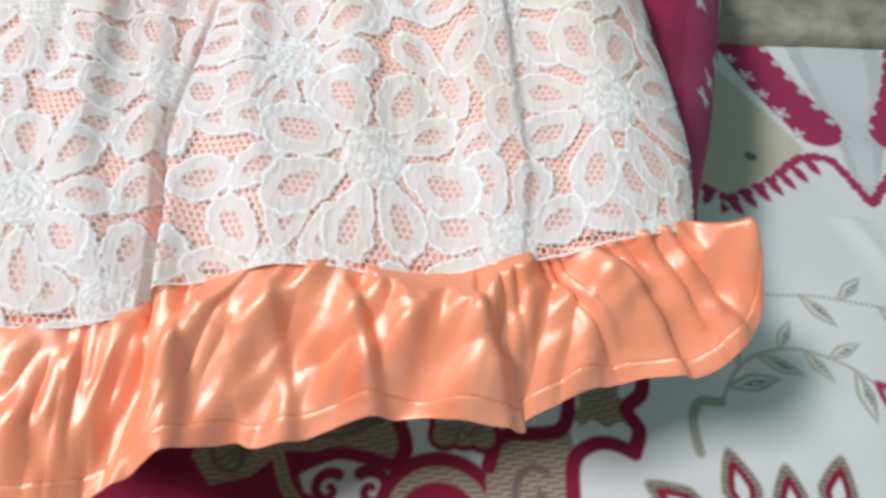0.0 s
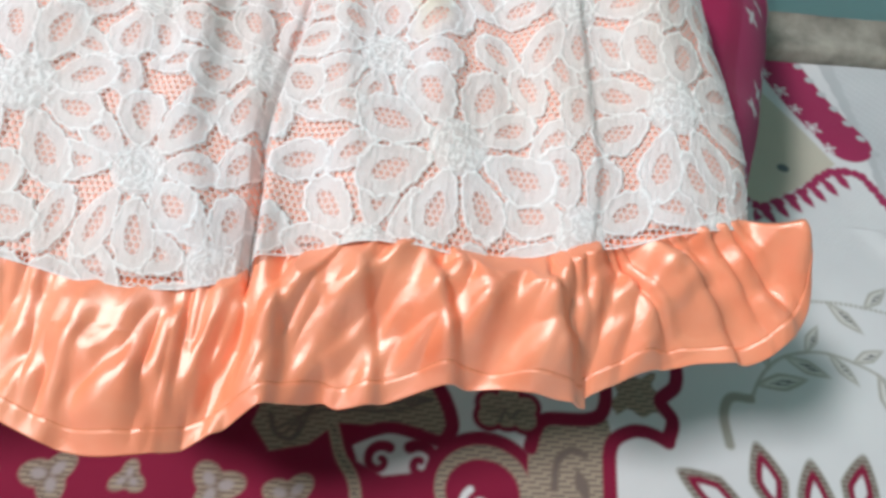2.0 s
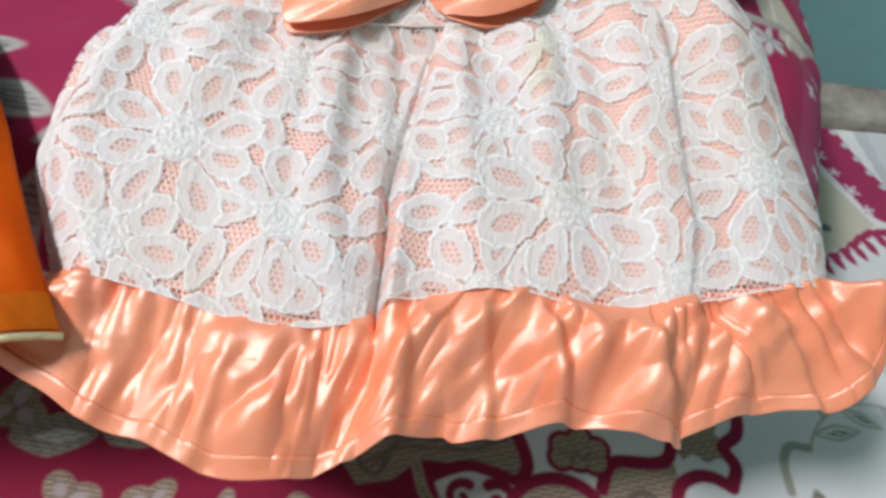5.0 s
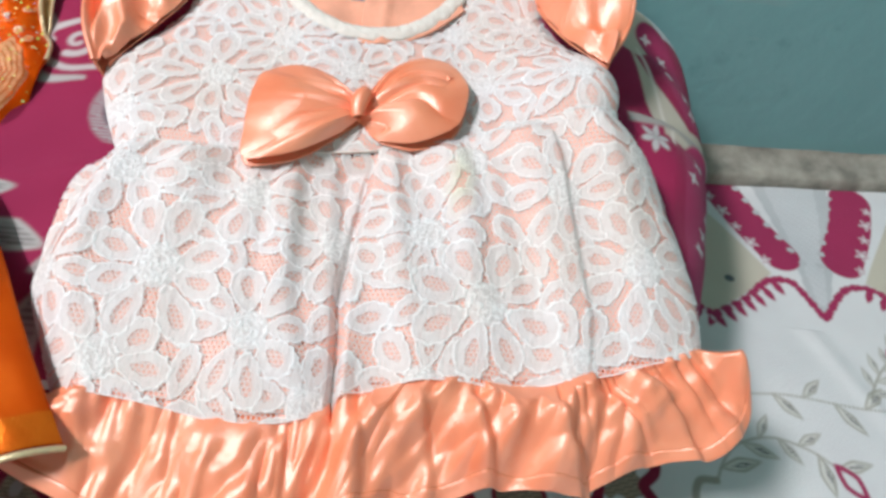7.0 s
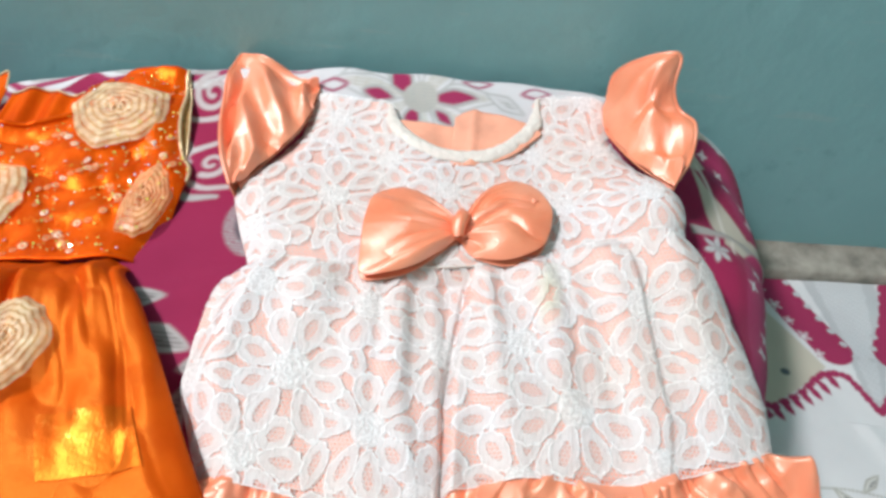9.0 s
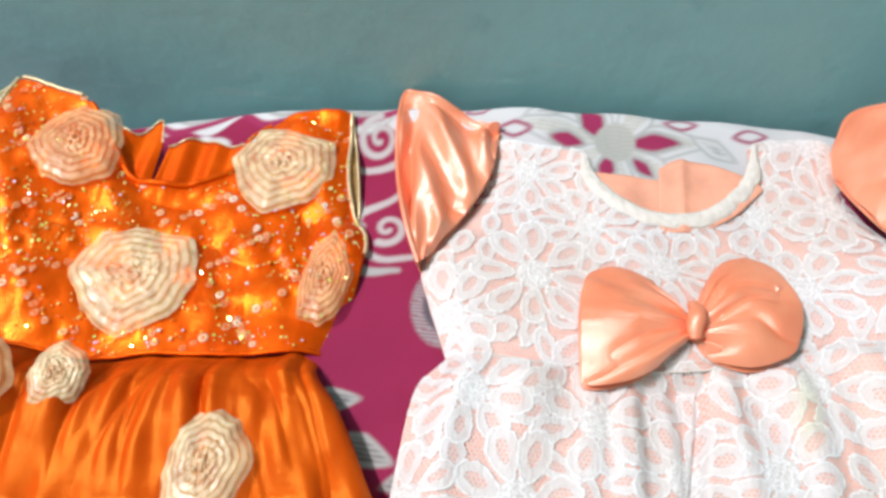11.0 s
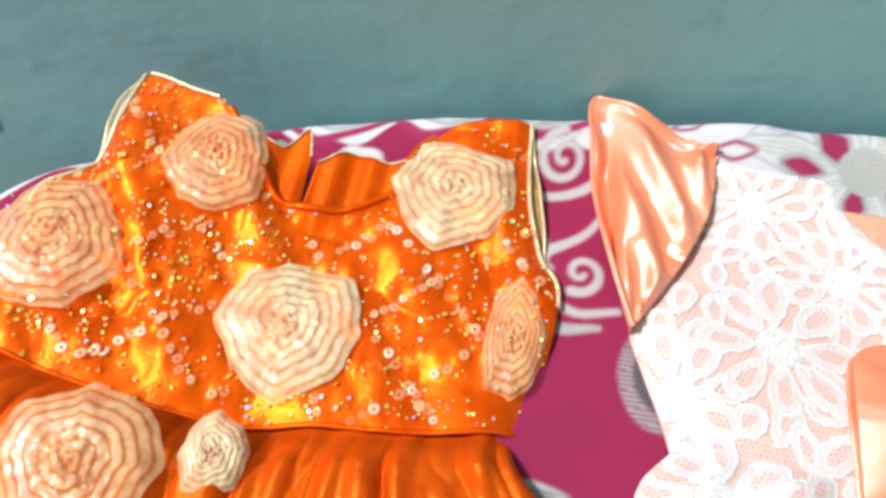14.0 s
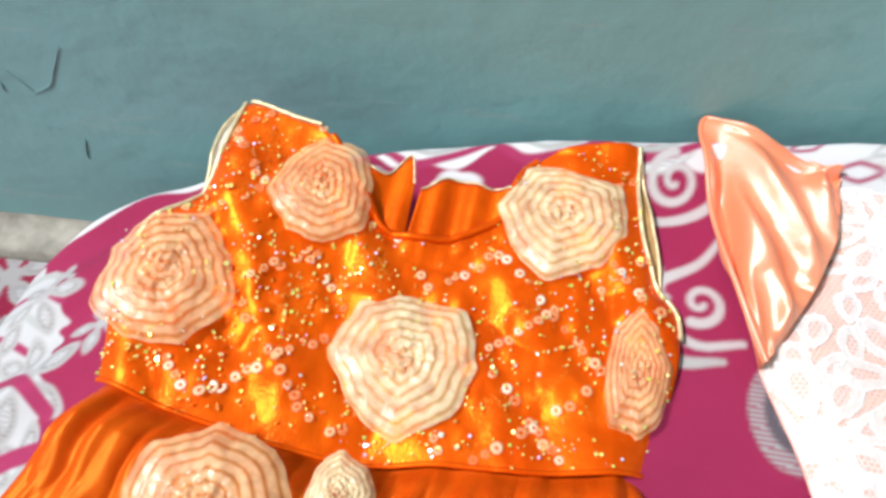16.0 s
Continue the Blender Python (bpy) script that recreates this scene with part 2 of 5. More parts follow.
def glitter_flakes():
    m, nt, p = material("glitter")
    g = nt.nodes.new("ShaderNodeNewGeometry")
    nt.links.new(ramp(nt, g.outputs["Random Per Island"], [(0.0, (1.0, 0.75, 0.1)), (0.45, (1.0, 0.85, 0.35)), (0.80, (0.75, 0.95, 0.15)), (0.88, (0.9, 0.6, 0.95)), (0.94, (1.0, 0.92, 0.75))]), p.inputs["Base Color"])
    p.inputs["Metallic"].default_value, p.inputs["Roughness"].default_value = 0.45, 0.15
    return m


GLITTER = glitter_flakes()
# Gold lining with the shade inside the open armhole put into its colour.
GAPE = plain("shade_tinted_gold_lining", (0.42, 0.24, 0.08), 0.5, 0.4, 160.0, 0.3)


# ---- mesh helpers ----
def link_mesh(name, verts, faces, mat, parent=None, label="", smooth=True):
    me = bpy.data.meshes.new(name)
    verts = np.asarray(verts, dtype=np.float32).reshape(-1, 3)
    faces = np.asarray(faces, dtype=np.int32)
    n, k = faces.shape
    me.vertices.add(len(verts))
    me.vertices.foreach_set("co", verts.ravel())
    me.loops.add(n * k)
    me.loops.foreach_set("vertex_index", faces.ravel())
    me.polygons.add(n)
    me.polygons.foreach_set("loop_start", np.arange(0, n * k, k, dtype=np.int32))
    me.update(calc_edges=True)
    if smooth:
        me.polygons.foreach_set("use_smooth", np.ones(n, dtype=bool))
    me.materials.append(mat)
    ob = new(name, me)
    if parent is not None:
        ob.parent = parent
    if label:
        tagged(ob, label)
    return ob


def grid_faces(nu, nv):
    i = np.arange(nu * nv).reshape(nu, nv)
    return np.stack([i[:-1, :-1], i[1:, :-1], i[1:, 1:], i[:-1, 1:]], -1).reshape(-1, 4)


def cloth(name, X, Y, Z, mat, parent=None, label="", thick=0.0):
    """A sheet of cloth from three arrays of one shape; the first index runs across, the second away."""
    V = np.stack(np.broadcast_arrays(X, Y, Z), -1)
    ob = link_mesh(name, V, grid_faces(*V.shape[:2]), mat, parent, label)
    if thick:
        mod = ob.modifiers.new("thickness", "SOLIDIFY")
        mod.thickness, mod.offset = thick, -1.0
    return ob


def shade(ob, values, name):
    a = ob.data.attributes.new(name, "FLOAT", "POINT")
    a.data.foreach_set("value", np.asarray(values, dtype=np.float32).ravel())


def paint(ob, rgb):
    a = ob.data.color_attributes.new("print", "FLOAT_COLOR", "POINT")
    flat = np.concatenate([rgb.reshape(-1, 3), np.ones((rgb.reshape(-1, 3).shape[0], 1))], 1)
    a.data.foreach_set("color", flat.astype(np.float32).ravel())


def curve(points, n, lo=0.0, hi=1.0):
    """n points along a smooth line through the given ones, evenly by length."""
    p = np.array(points, float)
    q = np.vstack([2 * p[0] - p[1], p, 2 * p[-1] - p[-2]])
    t = np.linspace(0, 1, 24, endpoint=False)[:, None]
    fine = [0.5 * (2 * b + (c - a) * t + (2 * a - 5 * b + 4 * c - d) * t**2 + (3 * b - a - 3 * c + d) * t**3)
            for a, b, c, d in zip(q, q[1:], q[2:], q[3:])]
    fine = np.vstack([*fine, p[-1:]])
    s = np.r_[0, np.cumsum(np.linalg.norm(np.diff(fine, axis=0), axis=1))]
    s /= s[-1]
    at = np.linspace(lo, hi, n)
    return np.stack([np.interp(at, s, fine[:, k]) for k in range(p.shape[1])], -1)


def coons(bottom, top, left, right):
    """A patch between four lines, as arrays X and Y: across, then up."""
    nu, nv = len(bottom), len(left)
    s, t = np.linspace(0, 1, nu)[:, None, None], np.linspace(0, 1, nv)[None, :, None]
    P = (1 - t) * bottom[:, None] + t * top[:, None] + (1 - s) * left[None] + s * right[None]
    P = P - ((1 - s) * (1 - t) * bottom[0] + s * (1 - t) * bottom[-1] + (1 - s) * t * top[0] + s * t * top[-1])
    return P[..., 0], P[..., 1]


def tube(name, points, radius, mat, parent=None, label="", sides=7, closed=False):
    p = np.array(points, float)
    n = len(p)
    d = np.gradient(p, axis=0)
    d /= np.linalg.norm(d, axis=1, keepdims=True) + 1e-12
    side = np.cross(d, [0, 0, 1.0])
    side /= np.linalg.norm(side, axis=1, keepdims=True) + 1e-9
    up = np.cross(side, d)
    a = np.linspace(0, 2 * math.pi, sides, endpoint=False)
    r = np.broadcast_to(np.asarray(radius, float), (n,))[:, None, None]
    V = p[:, None] + r * (np.cos(a)[None, :, None] * side[:, None] + np.sin(a)[None, :, None] * up[:, None])
    i = np.arange(n * sides).reshape(n, sides)
    f = np.stack([i[:-1], np.roll(i[:-1], -1, 1), np.roll(i[1:], -1, 1), i[1:]], -1).reshape(-1, 4)
    return link_mesh(name, V, f, mat, parent, label)


def box(name, lo, hi, mat, parent=None, label="", bevel=0.004, turn=None):
    bm = bmesh.new()
    bmesh.ops.create_cube(bm, size=1.0)
    lo, hi = Vector(lo), Vector(hi)
    for v in bm.verts:
        v.co = Vector(((lo[k] + hi[k]) / 2 + v.co[k] * (hi[k] - lo[k])) for k in range(3))
    if bevel:
        bmesh.ops.bevel(bm, geom=bm.edges[:], offset=bevel, segments=2, affect="EDGES")
    if turn is not None:
        bm.transform(turn)
    me = bpy.data.meshes.new(name)
    bm.to_mesh(me)
    bm.free()
    me.materials.append(mat)
    ob = new(name, me)
    if parent is not None:
        ob.parent = parent
    if label:
        tagged(ob, label)
    return ob


def hash01(*k):
    v = np.zeros(1)
    for i, a in enumerate(k):
        v = v + np.asarray(a) * (12.9898 + 65.233 * i)
    v = np.sin(v) * 43758.5453
    return v - np.floor(v)


def waves(x, seed, *bands):
    """Smooth uneven waves along x: bands of (length, height)."""
    rng = np.random.RandomState(seed)
    out = 0.0
    for length, height in bands:
        for m in (0.71, 1.0, 1.37):
            out = out + height / 3 * 1.5 * np.sin(2 * math.pi * x / (length * m) + rng.rand() * 6.28)
    return out


TABLE = np.random.RandomState(11).rand(256, 256) * 2 - 1


def soft_noise(x, y, seed=0):
    """Smooth noise of two numbers, -1 to 1."""
    x, y = np.broadcast_arrays(x + seed * 17.3, y + seed * 5.7)
    i, j = np.floor(x).astype(int), np.floor(y).astype(int)
    u, v = x - i, y - j
    u, v = u * u * u * (u * (u * 6 - 15) + 10), v * v * v * (v * (v * 6 - 15) + 10)
    g = lambda a, b: TABLE[(i + a) % 256, (j + b) % 256]
    return (g(0, 0) * (1 - u) + g(1, 0) * u) * (1 - v) + (g(0, 1) * (1 - u) + g(1, 1) * u) * v


def billow(x, y, seed=0, sharp=0.75):
    """Rounded puffs between sharp creases, 0 to about 1."""
    return np.abs(soft_noise(x, y, seed) + 0.35 * soft_noise(2.1 * x, 2.1 * y, seed + 9)) ** sharp


# ---- print kit: shapes drawn in the cloth's colours ----
class Print:
    def __init__(self, x, y, ground):
        self.x, self.y = x, y
        self.rgb = np.ones(x.shape + (3,)) * np.array(ground)
        self.soft = 0.0009

    def near(self, cx, cy, r):
        """Where the cloth lies within r of a place."""
        if self.x.ndim == 1:
            return np.nonzero((np.abs(self.x - cx) < r) & (np.abs(self.y - cy) < r))
        rows = np.nonzero((self.x.max(1) > cx - r) & (self.x.min(1) < cx + r))[0]
        if not len(rows):
            return None
        lo, hi = rows[0], rows[-1] + 1
        cols = np.nonzero((self.y[lo:hi].max(0) > cy - r) & (self.y[lo:hi].min(0) < cy + r))[0]
        return (slice(lo, hi), slice(cols[0], cols[-1] + 1)) if len(cols) else None

    def lay(self, d, colour, hatch=None, where=None):
        where = (slice(None), slice(None)) if where is None else where
        a = np.clip(0.5 - d / (2 * self.soft), 0, 1)
        if hatch is not None:
            a = a * (0.35 + 0.65 * (np.sin(self.y[where] * 6.2832 / 0.0027 + 30 * self.x[where]) > hatch))
        self.rgb[where] += a[..., None] * (np.array(colour) - self.rgb[where])

    def oval(self, cx, cy, a, b, turn, colour, hatch=None, point=0.0):
        w = self.near(cx, cy, 1.2 * max(a, b) + 0.003)
        if w is None:
            return
        c, s = math.cos(radians(turn)), math.sin(radians(turn))
        x, y = self.x[w] - cx, self.y[w] - cy
        u, v = x * c + y * s, -x * s + y * c
        slim = 1 - point * np.clip(np.abs(u) / a, 0, 1)
        self.lay((np.hypot(u / a, v / (b * slim)) - 1) * min(a, b), colour, hatch, w)

    def line(self, points, width, colour, n=60, hatch=None, taper=0.0, jag=0.0):
        p = curve(points, n)
        mid, r = (p.min(0) + p.max(0)) / 2, np.ptp(p, axis=0).max() / 2 + 3 * width + 0.004
        at = self.near(mid[0], mid[1], r)
        if at is None:
            return
        x, y = self.x[at], self.y[at]
        best = np.full(x.shape, 1.0)
        for k in range(n):
            w = width * (1 - taper * k / n)
            if jag:
                w *= 1 + jag * (((k * 7) % 5) / 2.5 - 1)
            best = np.minimum(best, np.hypot(x - p[k, 0], y - p[k, 1]) - w)
        self.lay(best, colour, hatch, at)

    def area(self, points, colour, hatch=None, wave=0.0):
        p = np.array(points, float)
        mid, r = (p.min(0) + p.max(0)) / 2, np.ptp(p, axis=0).max() / 2 + 0.006
        at = self.near(mid[0], mid[1], r)
        if at is None:
            return
        x0, y0 = self.x[at], self.y[at]
        inside, d = np.zeros(x0.shape, bool), np.full(x0.shape, 1.0)
        x = x0 + wave * np.sin(y0 * 420) if wave else x0
        y = y0 + wave * np.sin(x0 * 380) if wave else y0
        for a, b in zip(p, np.roll(p, -1, 0)):
            ab = b - a
            t = np.clip(((x - a[0]) * ab[0] + (y - a[1]) * ab[1]) / (ab @ ab), 0, 1)
            d = np.minimum(d, np.hypot(x - a[0] - t * ab[0], y - a[1] - t * ab[1]))
            inside ^= ((a[1] > y) != (b[1] > y)) & (x < (b[0] - a[0]) * (y - a[1]) / (b[1] - a[1] + 1e-12) + a[0])
        self.lay(np.where(inside, -d, d), colour, hatch, at)

    def flower(self, cx, cy, r, petals, turn, colours, hatch=None):
        for k in range(petals):
            a = turn + 360 * k / petals
            px, py = cx + 0.62 * r * math.cos(radians(a)), cy + 0.62 * r * math.sin(radians(a))
            for scale, colour in zip((1.0, 0.72, 0.45), colours):
                self.oval(px, py, 0.44 * r * scale, 0.24 * r * scale, a, colour, hatch if scale < 0.8 else None, 0.2)
        self.oval(cx, cy, 0.24 * r, 0.24 * r, 0, colours[0])

    def sprig(self, points, leaf, colour, dark, seed=1):
        p = curve(points, 40)
        self.line(points, 0.0011, colour)
        d = np.gradient(p, axis=0)
        for n, k in enumerate(range(4, 40, 5)):
            a = math.degrees(math.atan2(d[k, 1], d[k, 0])) + (48 if n % 2 else -48)
            size = leaf * (0.8 + 0.4 * float(hash01(n, seed)[0]))
            cx, cy = p[k, 0] + size * math.cos(radians(a)), p[k, 1] + size * math.sin(radians(a))
            self.oval(cx, cy, size, size * 0.36, a, colour, None, 0.5)
            self.oval(cx, cy, size * 0.8, size * 0.24, a, (0.62, 0.62, 0.58), None, 0.5)
            self.oval(cx + 0.1 * size, cy, size * 0.55, size * 0.14, a, dark, 0.0, 0.5)

    def swirl(self, cx, cy, r, turns, start, width, colour, hand=1):
        k = np.linspace(0, 1, 40)
        a = radians(start) + hand * k * turns * 2 * math.pi
        rr = r * (1 - 0.85 * k)
        self.line(np.stack([cx + rr * np.cos(a), cy + rr * np.sin(a)], -1), width, colour, 90, None, 0.4)


MAROON, ROSE, GREY, BEIGE, WHITE, DARK = (0.23, 0.011, 0.042), (0.33, 0.03, 0.095), (0.34, 0.33, 0.28), (0.45, 0.37, 0.27), (0.66, 0.67, 0.67), (0.16, 0.16, 0.16)

# ---- the room ----
YAW = 4.86


def wall_y(x):
    """Where the sheet meets the ledge along the wall."""
    return 0.46 + 0.085 * x


TURN = Matrix.Translation((0, 0.46, 0)) @ Matrix.Rotation(radians(YAW), 4, "Z")
wall = box("wall_north", (-2.9, 0.036, -0.55), (1.6, 0.16, 3.0), WALL, bevel=0.0, turn=TURN)
tagged(wall, "teal distempered wall with scuffs and stains", "wall", kind="structure")
# unseen walls; the cream south one is added to bounce fill onto the satin
for name, lo, hi in (("wall_west", (-3.02, -2.6, -0.55), (-2.9, 0.16, 3.0)), ("wall_east", (1.6, -2.6, -0.55), (1.72, 0.16, 3.0)),
                     ("wall_south", (-3.02, -2.72, -0.55), (1.72, -2.6, 3.0))):
    tagged(box(name, lo, hi, CREAM if name == "wall_south" else WALL, bevel=0.0, turn=TURN), "plain unseen distempered wall of the room", "wall", kind="structure")
tagged(box("floor", (-3.02, -2.72, -0.67), (1.72, 0.16, -0.55), FLOOR, bevel=0.0, turn=TURN), "grey cement floor under the bed", "floor", kind="structure")
# unseen ceiling, cream to give the satin a broad pale reflection
tagged(box("ceiling", (-3.02, -2.72, 3.0), (1.72, 0.16, 3.12), CREAM, bevel=0.0, turn=TURN), "unseen cream painted flat ceiling", "ceiling", kind="structure")
n = 400
lx, prof = np.linspace(-1.9, 1.5, n), [(0.001, -0.05), (0.001, 0.006), (0.004, 0.010), (0.012, 0.012), (0.024, 0.013), (0.034, 0.017), (0.036, 0.022)]
LV = np.array([[[x, b + 0.0012 * noise.noise((x * 30, i, 0)), z + 0.0016 * noise.noise((x * 22, i * 0.7, 5))] for i, (b, z) in enumerate(prof)] for x in lx])
ledge = link_mesh("trim", LV, grid_faces(n, len(prof)), LEDGE)
ledge.data.transform(TURN)
tagged(ledge, "grimy grey plaster ledge along the foot of the wall", "ledge", kind="structure")

# dark scuffs on the wall
SCUFF = plain("grey_scuff", (0.20, 0.355, 0.372), 0.8, 0.3, 90.0)


def scuff(points, width):
    line = curve([(x, 0.4957 + 0.085 * x, z) for x, z in points], 30)
    k = np.linspace(0, 1, 30)
    tube("scuff", line, 0.6 * width * (0.35 + 0.65 * np.sin(math.pi * k)), SCUFF, wall, "dark scratch in the paint", 6)


scuff([(-0.735, 0.228), (-0.752, 0.205), (-0.762, 0.192), (-0.780, 0.183)], 0.0009)
scuff([(-0.790, 0.203), (-0.783, 0.192), (-0.779, 0.184)], 0.0008)
scuff([(-0.802, 0.192), (-0.804, 0.183)], 0.0014)
scuff([(-0.763, 0.137), (-0.769, 0.124), (-0.772, 0.114)], 0.0014)
scuff([(-0.10, 0.31), (-0.08, 0.306), (-0.05, 0.308)], 0.0007)
# ---- the bed ----
bed = new("bed")
tagged(bed, "bed with a mattress pushed against the teal wall", "bed")
bed.location = (0, 0, -0.55)
mat_ob = box("mattress", (-1.3, -1.9, 0.28), (1.3, -0.004, 0.544), MATTRESS, bed, bevel=0.03, turn=TURN)
box("bed_base", (-1.3, -1.9, 0.05), (1.3, -0.004, 0.277), MATTRESS, bed, bevel=0.01, turn=TURN)
for lx_, ly_ in ((-1.25, -1.85), (1.2, -1.85), (-1.25, -0.06), (1.2, -0.06)):
    box("leg", (lx_, ly_, 0.0), (lx_ + 0.05, ly_ + 0.05, 0.05), LEDGE, bed, turn=TURN)

sx = np.r_[np.arange(-1.29, -0.95, 0.03), np.arange(-0.95, -0.31, 0.0035), np.arange(-0.31, 0.47, 0.00102), np.arange(0.47, 0.7, 0.003), np.arange(0.7, 1.29, 0.03)]
sv = np.r_[np.arange(-1.86, -0.46, 0.05), np.arange(-0.46, -0.0015, 0.00100)]
SX = np.repeat(sx[:, None], len(sv), 1)
SY = wall_y(SX) + sv[None, :]
SZ = 0.0008 * np.sin(SX * 23 + 4 * np.sin(SY * 17)) + 0.0006 * np.sin(SY * 41 + 3 * np.sin(SX * 19)) - 0.0012
SZ = SZ + 0.0022 * np.exp(-((SX - 0.36 + 0.5 * (SY - 0.2)) / 0.012) ** 2) * (SY < 0.3)
sheet = cloth("bedsheet", SX, SY, SZ, PRINT)
tagged(sheet, "white cotton bedsheet printed with maroon and grey florals, spread flat", "bedsheet")


def print_bed(x, y):
    p = Print(x, y, WHITE)
    # maroon field with a scalloped border
    p.area([(-1.3, -1.5), (-1.3, 0.5), (-0.3, 0.5), (-0.3, 0.30), (-0.02, 0.30), (-0.03, 0.15), (-0.01, 0.132), (0.002, 0.115), (-0.01, 0.10), (0.0, 0.085), (0.0, -1.5)], MAROON, None, 0.001)
    for cx, cy, r in ((-0.25, 0.055, 0.016), (-0.205, 0.06, 0.014), (-0.164, 0.063, 0.009), (-0.118, 0.064, 0.014), (-0.078, 0.064, 0.013), (-0.30, 0.10, 0.02), (-0.35, 0.06, 0.016), (-0.40, 0.10, 0.018)):
        q = 900 * cx
        for size, colour, h in ((1.0, BEIGE, None), (1.0, (0.16, 0.11, 0.09), 0.3), (0.40, (0.36, 0.31, 0.30), None)):
            for k in range(3):
                a = radians(q + 120 * k)
                p.oval(cx + 0.42 * r * math.cos(a), cy + 0.36 * r * math.sin(a), 0.72 * r * size, 0.50 * r * size, q + 120 * k, colour, h)
    for k in range(16):
        cx, cy = -0.98 + 0.05 * (k % 8), 0.17 + 0.16 * (k // 8) + 0.05 * float(hash01(k, 2)[0])
        p.flower(cx, cy, 0.045, 5, 47 * k, ((0.33, 0.32, 0.32), (0.24, 0.24, 0.23), (0.42, 0.42, 0.44)), 0.2)
    for cx, cy, a, b, turn in ((-0.272, 0.088, 0.024, 0.013, 10), (-0.235, 0.098, 0.02, 0.011, -20), (-0.16, 0.098, 0.022, 0.011, 15)):
        p.oval(cx, cy, a, b, turn, BEIGE, None, 0.35)
        p.oval(cx, cy, a, b, turn, DARK, 0.1, 0.35)
        p.oval(cx + 0.004, cy, a * 0.6, b * 0.35, turn, WHITE, 0.5, 0.5)
    # ground beyond the maroon field, then paisley shapes with thick maroon outlines
    ink = (0.17, 0.13, 0.11)
    leaf = [(-0.107, 0.100), (-0.104, 0.114), (-0.07, 0.126), (-0.04, 0.130), (-0.012, 0.140), (0.0, 0.128), (0.004, 0.106), (-0.028, 0.108), (-0.060, 0.106), (-0.074, 0.092), (-0.094, 0.086)]
    p.area(leaf, BEIGE)
    p.area(leaf, ink, 0.55)
    for sh in (0.0, 0.007, 0.014):
        p.line([(-0.094 + sh, 0.098), (-0.07, 0.112 + sh * 0.6), (-0.03, 0.117 + sh * 0.7), (-0.008, 0.127)], 0.0012, ink)
    p.line([(-0.098, 0.106), (-0.093, 0.096), (-0.083, 0.094), (-0.08, 0.104)], 0.0016, ink)
    p.line([(0.001, 0.100), (0.006, 0.113), (0.0, 0.129), (-0.010, 0.142)], 0.0042, MAROON)
    p.area([(-0.05, 0.096), (-0.028, 0.105), (0.0, 0.100), (-0.004, 0.086), (-0.03, 0.08), (-0.045, 0.086)], (0.62, 0.60, 0.60))
    p.line([(-0.052, 0.097), (-0.03, 0.107), (0.0, 0.103)], 0.0036, MAROON)
    p.swirl(-0.033, 0.088, 0.009, 1.0, 60, 0.0032, MAROON)
    p.swirl(-0.010, 0.089, 0.011, 1.1, 130, 0.0036, MAROON, -1)
    p.line([(-0.062, 0.104), (-0.055, 0.088), (-0.045, 0.074), (-0.04, 0.05)], 0.0030, BEIGE)
    p.line([(-0.062, 0.104), (-0.055, 0.088), (-0.045, 0.074), (-0.04, 0.05)], 0.0022, ink, 60, 0.2)
    p.oval(0.026, 0.082, 0.034, 0.030, 0, MAROON)
    p.oval(0.026, 0.080, 0.027, 0.024, 0, BEIGE)
    p.oval(0.026, 0.080, 0.027, 0.024, 0, ink, 0.55)
    p.oval(0.026, 0.078, 0.021, 0.018, 0, MAROON)
    p.swirl(0.024, 0.07, 0.010, 1.2, 120, 0.002, WHITE)
    column = [(0.052, 0.05), (0.051, 0.105), (0.058, 0.120), (0.075, 0.122), (0.098, 0.128), (0.102, 0.112), (0.098, 0.05)]
    p.area(column, BEIGE)
    p.area(column, ink, 0.6)
    p.line([(0.066, 0.085), (0.068, 0.100), (0.076, 0.107), (0.084, 0.105)], 0.0022, ink)
    p.oval(0.082, 0.088, 0.004, 0.010, 20, ink, None, 0.5)
    square = [(0.104, 0.158), (0.128, 0.160), (0.132, 0.134), (0.102, 0.134)]
    p.area(square, BEIGE, None, 0.002)
    p.area(square, ink, 0.6, 0.002)
    p.line([(0.052, 0.106), (0.055, 0.117), (0.062, 0.124), (0.087, 0.127), (0.096, 0.134), (0.098, 0.152), (0.094, 0.17)], 0.0042, MAROON, 70)
    p.line([(0.099, 0.03), (0.098, 0.092), (0.100, 0.113), (0.111, 0.122), (0.122, 0.123), (0.134, 0.119)], 0.0042, MAROON, 70)
    p.line([(0.134, 0.119), (0.138, 0.132), (0.132, 0.144), (0.142, 0.155), (0.143, 0.17), (0.132, 0.178)], 0.0044, MAROON, 60)
    for size, colour, h in ((1.0, MAROON, None), (0.66, BEIGE, None), (0.66, ink, 0.55)):
        for q in (90, 25, 155, 200, 340):
            p.oval(0.038 + 0.011 * math.cos(radians(q)), 0.125 + 0.009 * math.sin(radians(q)), 0.0105 * size, 0.0095 * size, q, colour, h)
        p.oval(0.038, 0.122, 0.010 * size, 0.009 * size, 0, colour, h)
    p.line([(0.034, 0.119), (0.036, 0.126), (0.040, 0.122), (0.045, 0.127)], 0.0010, ink)
    # sprigs on white
    p.sprig([(0.235, 0.229), (0.271, 0.231), (0.319, 0.226), (0.36, 0.224), (0.40, 0.236), (0.43, 0.262)], 0.0145, GREY, DARK, 2)
    p.sprig([(0.190, 0.152), (0.202, 0.172), (0.219, 0.186), (0.246, 0.192), (0.273, 0.184), (0.292, 0.170)], 0.0145, GREY, DARK, 1)
